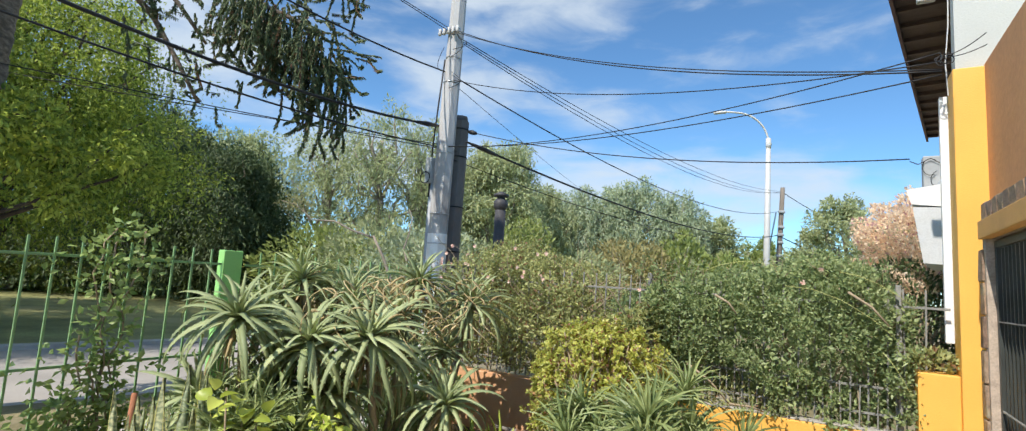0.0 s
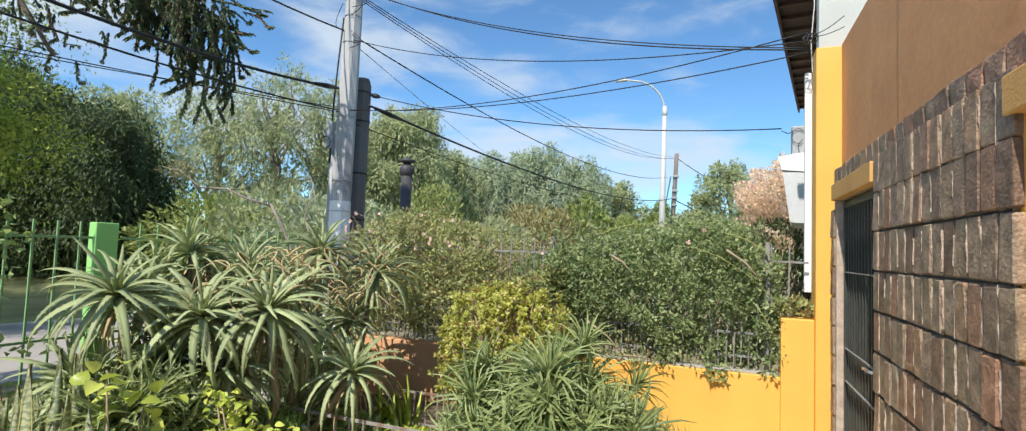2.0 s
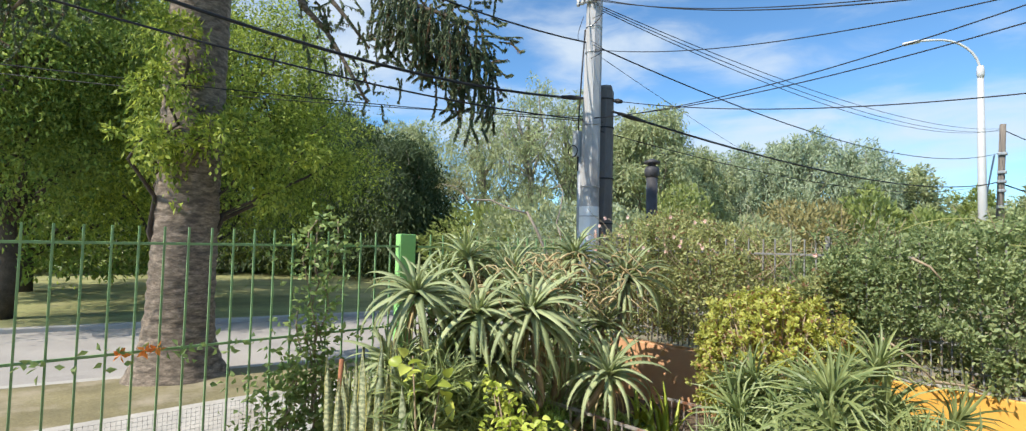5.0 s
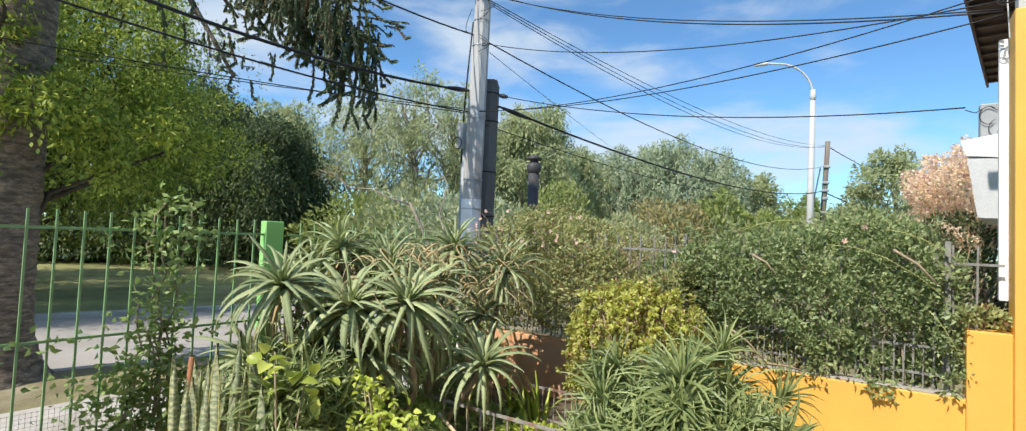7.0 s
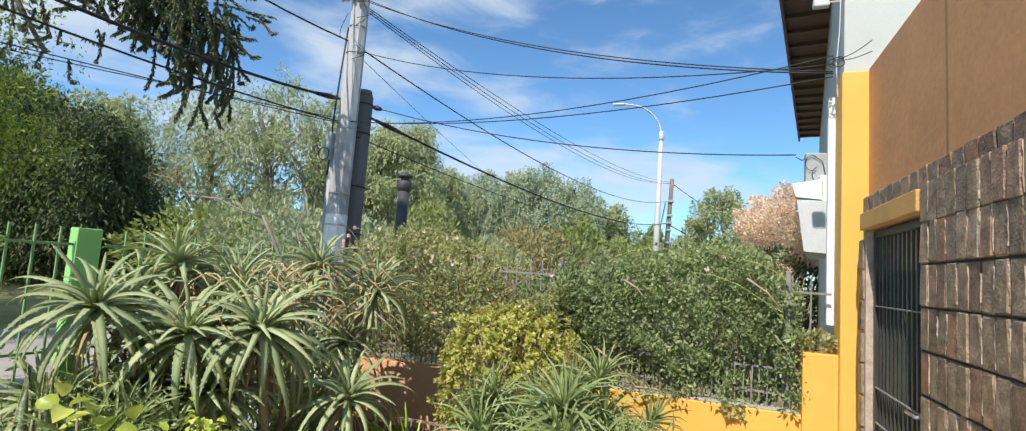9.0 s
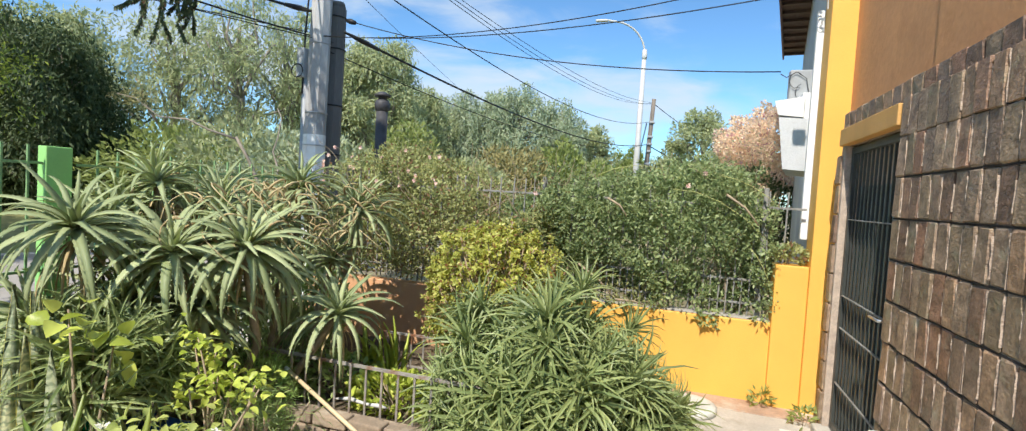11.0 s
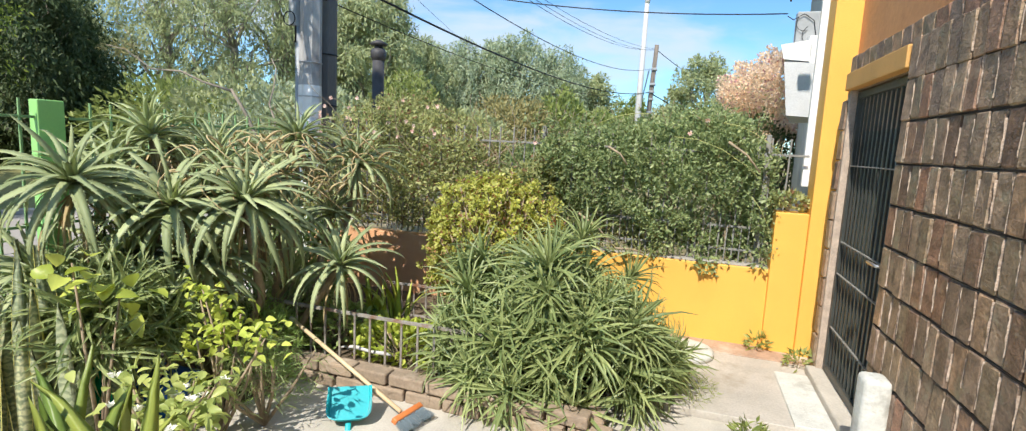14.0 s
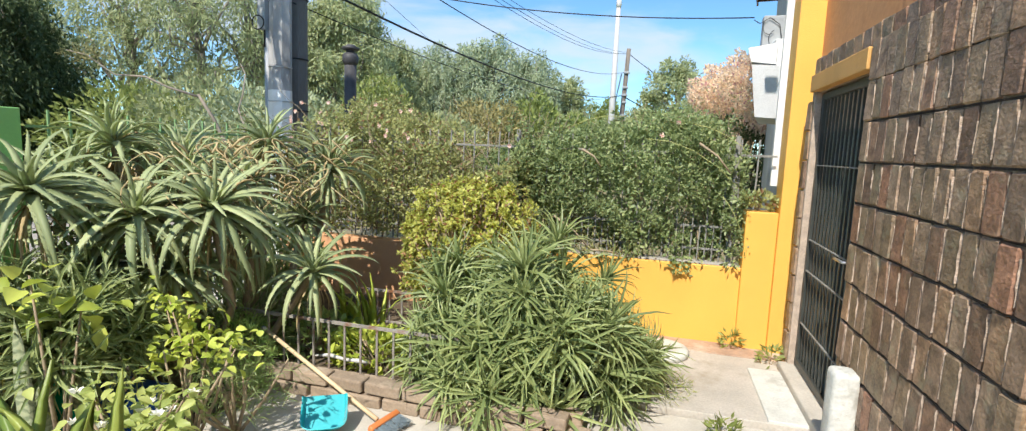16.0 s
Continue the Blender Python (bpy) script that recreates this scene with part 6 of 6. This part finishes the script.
def street_tree():
    """The great ringed trunk by the kerb, with drooping limbs of scaly foliage."""
    root = tagged(empty("monkey_puzzle_tree", -7.85, 1.72, -0.1), "huge ring-barked conifer with drooping dark scaly branches", "tree")
    v, f = [], []
    rings, sides = 230, 40
    for i in range(rings):
        z = -0.12 + 12.0 * (i / (rings - 1)) ** 1.35
        flare = 0.62 * math.exp(-(z + 0.12) / 0.28)
        r = 0.365 - 0.008 * z + flare * 0.42
        for k in range(sides):
            a = 2 * math.pi * k / sides
            rr = r * (1 + 0.07 * flare * math.sin(5 * a + 1)) + 0.016 * abs(math.sin(z * 22 + 1.2 * math.sin(a * 2) + 0.8 * math.sin(z * 5))) + 0.018 * noise.noise(Vector((math.cos(a) * 5, math.sin(a) * 5, z * 6)))
            v.append((-7.85 + 0.02 * z + rr * math.cos(a), 1.72 + 0.01 * z + rr * math.sin(a), z))
    for i in range(rings - 1):
        for k in range(sides):
            j = (k + 1) % sides
            f.append((i * sides + k, i * sides + j, (i + 1) * sides + j, (i + 1) * sides + k))
    trunk = mesh_object("trunk", v, f, BARK, root, "grey ringed scaly trunk", True)
    rng = random.Random(31)
    nr = np.random.default_rng(31)
    heap = Heap()
    ps, ds = [], []

    def spray(a, b, hang, count, sag=0.3, near=0.3, wide=0.30):
        """A drooping limb with hanging rope-like twigs along its outer part."""
        pts = limb(root, "limb", BARK, a, b, 0.075, 0.02, rng, 6, 0.02, sag)
        for j in range(count):
            s = rng.uniform(near, 1.0)
            k = min(len(pts) - 2, int(s * (len(pts) - 1)))
            c = pts[k].lerp(pts[k + 1], s * (len(pts) - 1) - k) + Vector((rng.gauss(0, wide), rng.gauss(0, wide), rng.gauss(0, 0.06)))
            ln = hang * rng.uniform(0.35, 1.0) * (0.5 + 0.5 * s)
            sw = Vector((rng.gauss(0, 0.15), rng.gauss(0, 0.15), -1))
            if s > 0.82 and rng.random() < 0.22:
                sw, ln = sw * 0.5 + Vector((0.75, 0.5, rng.uniform(-0.3, 0.5))), ln * 0.55
            sw.normalize()
            tw = [c, c + sw * ln * 0.4 + Vector((0, 0, 0.04)), c + sw * ln * 0.8 + Vector((rng.gauss(0, 0.06), rng.gauss(0, 0.06), 0)), c + sw * ln + Vector((rng.gauss(0, 0.1), rng.gauss(0, 0.1), 0.05))]
            heap.tube(tw, [0.010, 0.011, 0.010, 0.005], 4)
            m = int(ln * 260)
            for q in range(m):
                u = q / m * 2.999
                w = tw[int(u)].lerp(tw[int(u) + 1], u - int(u))
                ps.append(w)
                ds.append((rng.gauss(0, 0.42) + sw.x, rng.gauss(0, 0.42) + sw.y, rng.gauss(0, 0.3) + sw.z * 1.2))

    spray((-7.7, 1.8, 7.0), (-5.62, 4.64, 4.08), 1.2, 190, 0.35, 0.66, 0.19)
    spray((-7.7, 1.8, 6.9), (-5.75, 4.25, 5.0), 0.6, 26, 0.3, 0.6)
    spray((-7.7, 1.8, 7.9), (-5.35, 4.75, 5.35), 0.8, 80, 0.4, 0.55, 0.22)
    spray((-7.7, 1.8, 6.0), (-6.7, 3.6, 4.3), 0.4, 26, 0.3, 0.6)
    spray((-7.7, 1.8, 5.6), (-6.9, 3.7, 3.6), 0.4, 26, 0.4, 0.6)
    spray((-7.7, 1.8, 6.5), (-5.9, 0.6, 4.9), 0.8, 110, 0.4)
    spray((-7.7, 1.8, 5.6), (-6.2, 0.2, 4.4), 0.7, 90, 0.4)
    spray((-7.7, 1.8, 6.0), (-9.0, 0.0, 4.4), 0.8, 90, 0.4)
    tagged(heap.make("hanging_growth", ARAUC, root), kind="stuff")
    leaf_mesh("crown", [tuple(p) for p in ps], ds, 0.055, 0.018, ARAUC, 33, root, far=True)["kind"] = "stuff"
    return root


street_tree()
lobed_tree("broadleaf_tree", "broad-leaved tree with sunlit yellow-green foliage", -15.9, 3.5, 8.4, 3.8, BROAD, 501, 46, 1700, 0.10, 0.040, 0.3, 0.36, DARKBARK, (0.4, 1.0), lobe=(0.20, 0.32),
           extra=((-13.4, 6.9, 3.4), (-13.2, 5.9, 4.2), (-13.2, 4.4, 4.6), (-13.6, 3.0, 5.2), (-13.6, 6.0, 3.0), (-13.4, 5.0, 3.4)))
lobed_tree("broadleaf_tree", "slender young tree with lime-green leaves by the great trunk", -8.05, 1.66, 4.6, 0.8, BROAD, 504, 8, 520, 0.085, 0.036, 0.3, 0.55, DARKBARK, lobe=(0.32, 0.46),
           extra=((-7.1, 1.80, 2.85), (-7.15, 2.10, 2.90), (-7.2, 2.35, 2.55), (-7.3, 2.98, 2.75), (-7.5, 3.5, 2.7), (-7.3, 2.6, 2.2), (-7.2, 1.25, 3.35), (-7.2, 1.18, 2.75), (-7.1, 1.35, 4.0)))
lobed_tree("broadleaf_tree", "deep green broad-leaved tree on the lawn", -14.9, 0.1, 8.6, 3.4, DEEP, 503, 40, 1800, 0.10, 0.042, 0.3, 0.40, DARKBARK, lobe=(0.22, 0.34),
           extra=((-13.2, 0.4, 3.6), (-12.6, -0.2, 4.4), (-13.2, 1.2, 4.0), (-12.4, 0.6, 5.0), (-12.9, -0.9, 3.8), (-13.0, 1.4, 5.2)))
lobed_tree("broadleaf_tree", "deep green broad-leaved tree at the back of the lawn", -21.5, 0.6, 11.0, 5.0, DEEP, 502, 40, 800, 0.20, 0.085, 0.3, 0.22, DARKBARK, lobe=(0.22, 0.34))


# ---- small things ----
def dustpan():
    root = tagged(empty("dustpan", -1.90, 2.62, 0.012), "turquoise plastic dustpan leaning on the brick edging", "dustpan")
    tilt = Matrix.Translation((-1.84, 2.62, 0.03)) @ Euler((radians(48), 0, radians(30))).to_matrix().to_4x4()
    w, h = 0.118, 0.20
    rim = [(w * 0.98, h)]
    for i in range(13):
        a = -math.pi * i / 12
        rim.append((math.copysign(abs(math.cos(a)) ** 0.5, math.cos(a)) * w, 0.085 - 0.085 * abs(math.sin(a)) ** 0.6))
    rim.append((-w * 0.98, h))
    v, n = [], len(rim)
    for x, y in rim:
        up = 0.018 + 0.045 * (1 - y / h)
        kx, ky = 0.94, y + (0.005 if y < 0.05 else 0)
        v += [(x * 0.93, y * 0.95 + 0.008, -0.004), (x * 1.04, y, up), (x * kx * 1.04, ky, up), (x * 0.89, y * 0.95 + 0.012, 0.0)]
    f = [tuple(4 * i for i in range(n)), tuple(4 * i + 3 for i in range(n))[::-1]]
    for i in range(n - 1):
        for k in range(3):
            f.append((4 * i + k, 4 * i + k + 1, 4 * i + k + 5, 4 * i + k + 4))
    f += [(0, 3, 4 * n - 1, 4 * n - 4)]
    bm = bmesh.new()
    made = [bm.verts.new(p) for p in v]
    for q in f:
        bm.faces.new([made[i] for i in q])
    bmesh.ops.recalc_face_normals(bm, faces=bm.faces)
    bm.transform(tilt)
    part("pan", bm, TURQ, root)
    bm = box(-0.016, 0.016, -0.15, -0.001, 0.005, 0.028, 0.008)
    bm.transform(tilt)
    part("handle", bm, TURQ, root, smooth=True)
    return root


def broom():
    root = tagged(empty("broom", -1.55, 2.74, 0.0), "broom with a pale wooden handle and orange head", "broom")
    a, b = Vector((-2.60, 3.08, 0.375)), Vector((-1.59, 2.75, 0.085))
    tube("handle", [a, a.lerp(b, 0.5), b], 0.0125, BROOMWOOD, root, sides=10)
    tube("sleeve", [a - (b - a).normalized() * 0.01, a + (b - a).normalized() * 0.03], 0.0145, LAMPWHITE, root, sides=10)
    m = Matrix.Translation((-1.555, 2.765, 0.075)) @ Euler((0, radians(26), radians(-12))).to_matrix().to_4x4()
    bm = box(-0.018, 0.018, -0.115, 0.115, -0.018, 0.018, 0.008)
    bm.transform(m)
    part("head", bm, ORANGEP, root, "orange plastic broom head", True)
    heap = Heap()
    r = random.Random(4)
    for i in range(240):
        y, z = r.uniform(-0.11, 0.11), r.uniform(-0.013, 0.013)
        p, q = m @ Vector((0.018, y, z)), m @ Vector((0.095 + r.uniform(-0.01, 0.01), y * 1.12 + r.uniform(-0.01, 0.01), z * 2.5 + r.uniform(-0.008, 0.008)))
        q.z = max(q.z, 0.014)
        heap.tube([p, q], [0.0016, 0.0013], 3)
    tagged(heap.make("bristles", BRISTLE, root, "blue-grey bristles"), kind="stuff")
    return root


dustpan()
broom()
tagged(tube("white_bag", [(-2.28, 3.17, 0.20), (-2.18, 3.18, 0.215), (-2.05, 3.17, 0.205), (-1.96, 3.17, 0.21), (-1.90, 3.18, 0.20)], [0.005, 0.014, 0.010, 0.015, 0.006], LAMPWHITE, sides=8), "crumpled white plastic lying on the brick edging", "rubbish")


def washing_tray():
    root = tagged(part("plastic_tray", box(-3.12, -2.74, 2.26, 2.52, 0.015, 0.22, 0.03, segments=3), BLUE, smooth=True), "blue plastic tray lying among the plants", "tray")
    return root


washing_tray()
tagged(tube("watering_cup", [(-3.0, 2.15, 0.015), (-3.0, 2.15, 0.14), (-3.0, 2.15, 0.33), (-3.0, 2.15, 0.36)], [0.06, 0.075, 0.085, 0.08], EMERALD, sides=16), "shiny emerald green plastic cup", "cup")
tagged(tube("garden_stake", [(-2.86, 2.30, 0.21), (-2.70, 2.33, 0.42)], 0.009, BROOMWOOD), "thin pale garden stake leaning over", "stake")
tagged(tube("garden_stake", [(-3.56, 1.76, 0.0), (-3.53, 1.78, 0.84)], 0.016, POT), "thick reddish garden stake standing upright", "stake")


def cement_lid():
    pts = [(-0.07, 4.47, 0.05), (-0.07, 4.47, 0.095), (-0.07, 4.47, 0.11), (-0.07, 4.47, 0.113)]
    return tagged(tube("cement_lid", pts, [0.21, 0.21, 0.195, 0.15], CHALK, sides=28), "round cement lid lying by the wall", "lid")


cement_lid()
leafy_bush("pot_plant", "small succulent growing on the wall post", (0.61, 4.92, 1.24), (0.13, 0.09, 0.09), 330, 0.05, 0.03, OLIVE, 601, 1.185, 0.3, category="plant", twigs=6)
for i, (x, y, z) in enumerate(((0.47, 4.78, 0.062), (0.735, 4.52, 0.06), (0.27, 3.30, 0.014))):
    leafy_bush("weed", "small green weed growing in a crack", (x, y, z + 0.05), (0.09, 0.07, 0.07), 90, 0.06, 0.022, MIDTREE, 610 + i, z, 0.3, category="weed", twigs=5)
leafy_bush("grass_tuft", "thin grass growing over the patio edge", (-0.12, 3.80, 0.07), (0.22, 0.30, 0.05), 900, 0.06, 0.004, MIDTREE, 620, 0.05, 0.3, category="grass", twigs=4)
# short leads and coiled slack at the pier top
def service_lead(a, b, sag, coil=0.0, turns=0.0, label="thin black service lead running to the wall"):
    a, b = Vector(a), Vector(b)
    pts = []
    for k in range(33):
        u = k / 32
        w = coil * math.sin(math.pi * u)
        pts.append(a.lerp(b, u) + Vector((w * math.sin(turns * math.tau * u), 0.3 * w * math.cos(turns * math.tau * u), w * math.cos(turns * math.tau * u) - sag * math.sin(math.pi * u))))
    return tagged(tube("service_lead", pts, 0.0035, CABLE, sides=5), label, "cable")


service_lead((0.70, 4.76, 3.40), (0.93, 4.73, 3.45), 0.015)
service_lead((0.70, 4.76, 3.41), (0.93, 4.74, 3.54), 0.02)
service_lead((0.67, 4.76, 3.36), (0.74, 4.76, 3.42), 0.0, 0.05, 2.5, "slack black lead coiled at the pier top")
service_lead((0.66, 4.76, 3.44), (0.70, 4.77, 3.36), 0.0, 0.035, 1.5, "slack black lead coiled at the pier top")


# ---- bricks of the facing ----
def brick_data(seed, w, h, depth):
    rng = random.Random(seed)
    bm = box(-depth / 2, depth / 2, -w / 2, w / 2, -h / 2, h / 2, 0.006, segments=1)
    for v in bm.verts:
        v.co += Vector((rng.uniform(-0.004, 0.004), rng.uniform(-0.0022, 0.0022), rng.uniform(-0.003, 0.003)))
    me = bpy.data.meshes.new("brick")
    bm.normal_update()
    bm.to_mesh(me)
    bm.free()
    me.materials.append(BRICK)
    return me


PITCH, ROW = 0.1065, 0.2085
SOLDIERS = [brick_data(s, 0.0985, 0.197, 0.06) for s in range(8)]
CAPS = [brick_data(50 + s, 0.128, 0.105, 0.10) for s in range(5)]
brng = random.Random(77)


def lay(data, parent, x, y, z):
    ob = new("brick", data)
    ob.parent = parent
    ob.matrix_basis = Matrix.LocRotScale((x + brng.uniform(-0.005, 0.001), y + brng.uniform(-0.002, 0.002), z + brng.uniform(-0.003, 0.003)), Euler((brng.uniform(-0.012, 0.012), brng.uniform(-0.01, 0.01), brng.uniform(-0.02, 0.02))), (1, brng.uniform(0.95, 1.01), 1))


def joint_data(seed, h):
    """A squeezed-out upright mortar seam with a ragged edge."""
    r = random.Random(seed)
    n, v, f = 7, [], []
    for i in range(n + 1):
        z = (i / n - 0.5) * h
        a, b, x = -0.001 - r.uniform(0, 0.0018), 0.001 + r.uniform(0, 0.0018), r.uniform(-0.001, 0.004)
        v += [(0.014, a - 0.001, z), (x, a * 0.5, z), (x, b * 0.5, z), (0.014, b + 0.001, z)]
    for i in range(n):
        for k in range(3):
            f.append((4 * i + k, 4 * i + k + 1, 4 * i + k + 5, 4 * i + k + 4))
    me = bpy.data.meshes.new("joint")
    me.from_pydata(v, [], f)
    me.materials.append(SEAM)
    me.update()
    return me


SEAMS = [joint_data(s, h) for s, h in enumerate((0.185, 0.18, 0.15, 0.11, 0.17, 0.14))]


for row in range(10):
    z = 2.018 + ROW / 2 - ROW * row - (0.012 if row == 0 else 0)
    for i in range(14):
        lay(SOLDIERS[brng.randrange(8)], brick_wall, 0.842, 3.385 - PITCH * (i + 0.5), z)
        if i and brng.random() < 0.88:
            seam = new("joint", SEAMS[brng.randrange(6)])
            seam.parent = brick_wall
            seam.matrix_basis = Matrix.Translation((0.8085, 3.385 - PITCH * i + brng.uniform(-0.002, 0.002), z + brng.uniform(-0.012, 0.012)))
    if row:
        lay(SOLDIERS[brng.randrange(8)], brick_jamb, 0.842, 4.512, z)
y = 4.49
while y > 1.25:
    lay(CAPS[brng.randrange(5)], brick_wall, 0.87, y - 0.066, 2.245)
    y -= 0.133
for row in range(10):
    tagged(part("joint", box(0.8165, 0.8215, 1.935, 3.385, 2.018 - ROW * row - 0.004, 2.018 - ROW * row + 0.004), JOINT, brick_wall, "dark raked horizontal joint"))
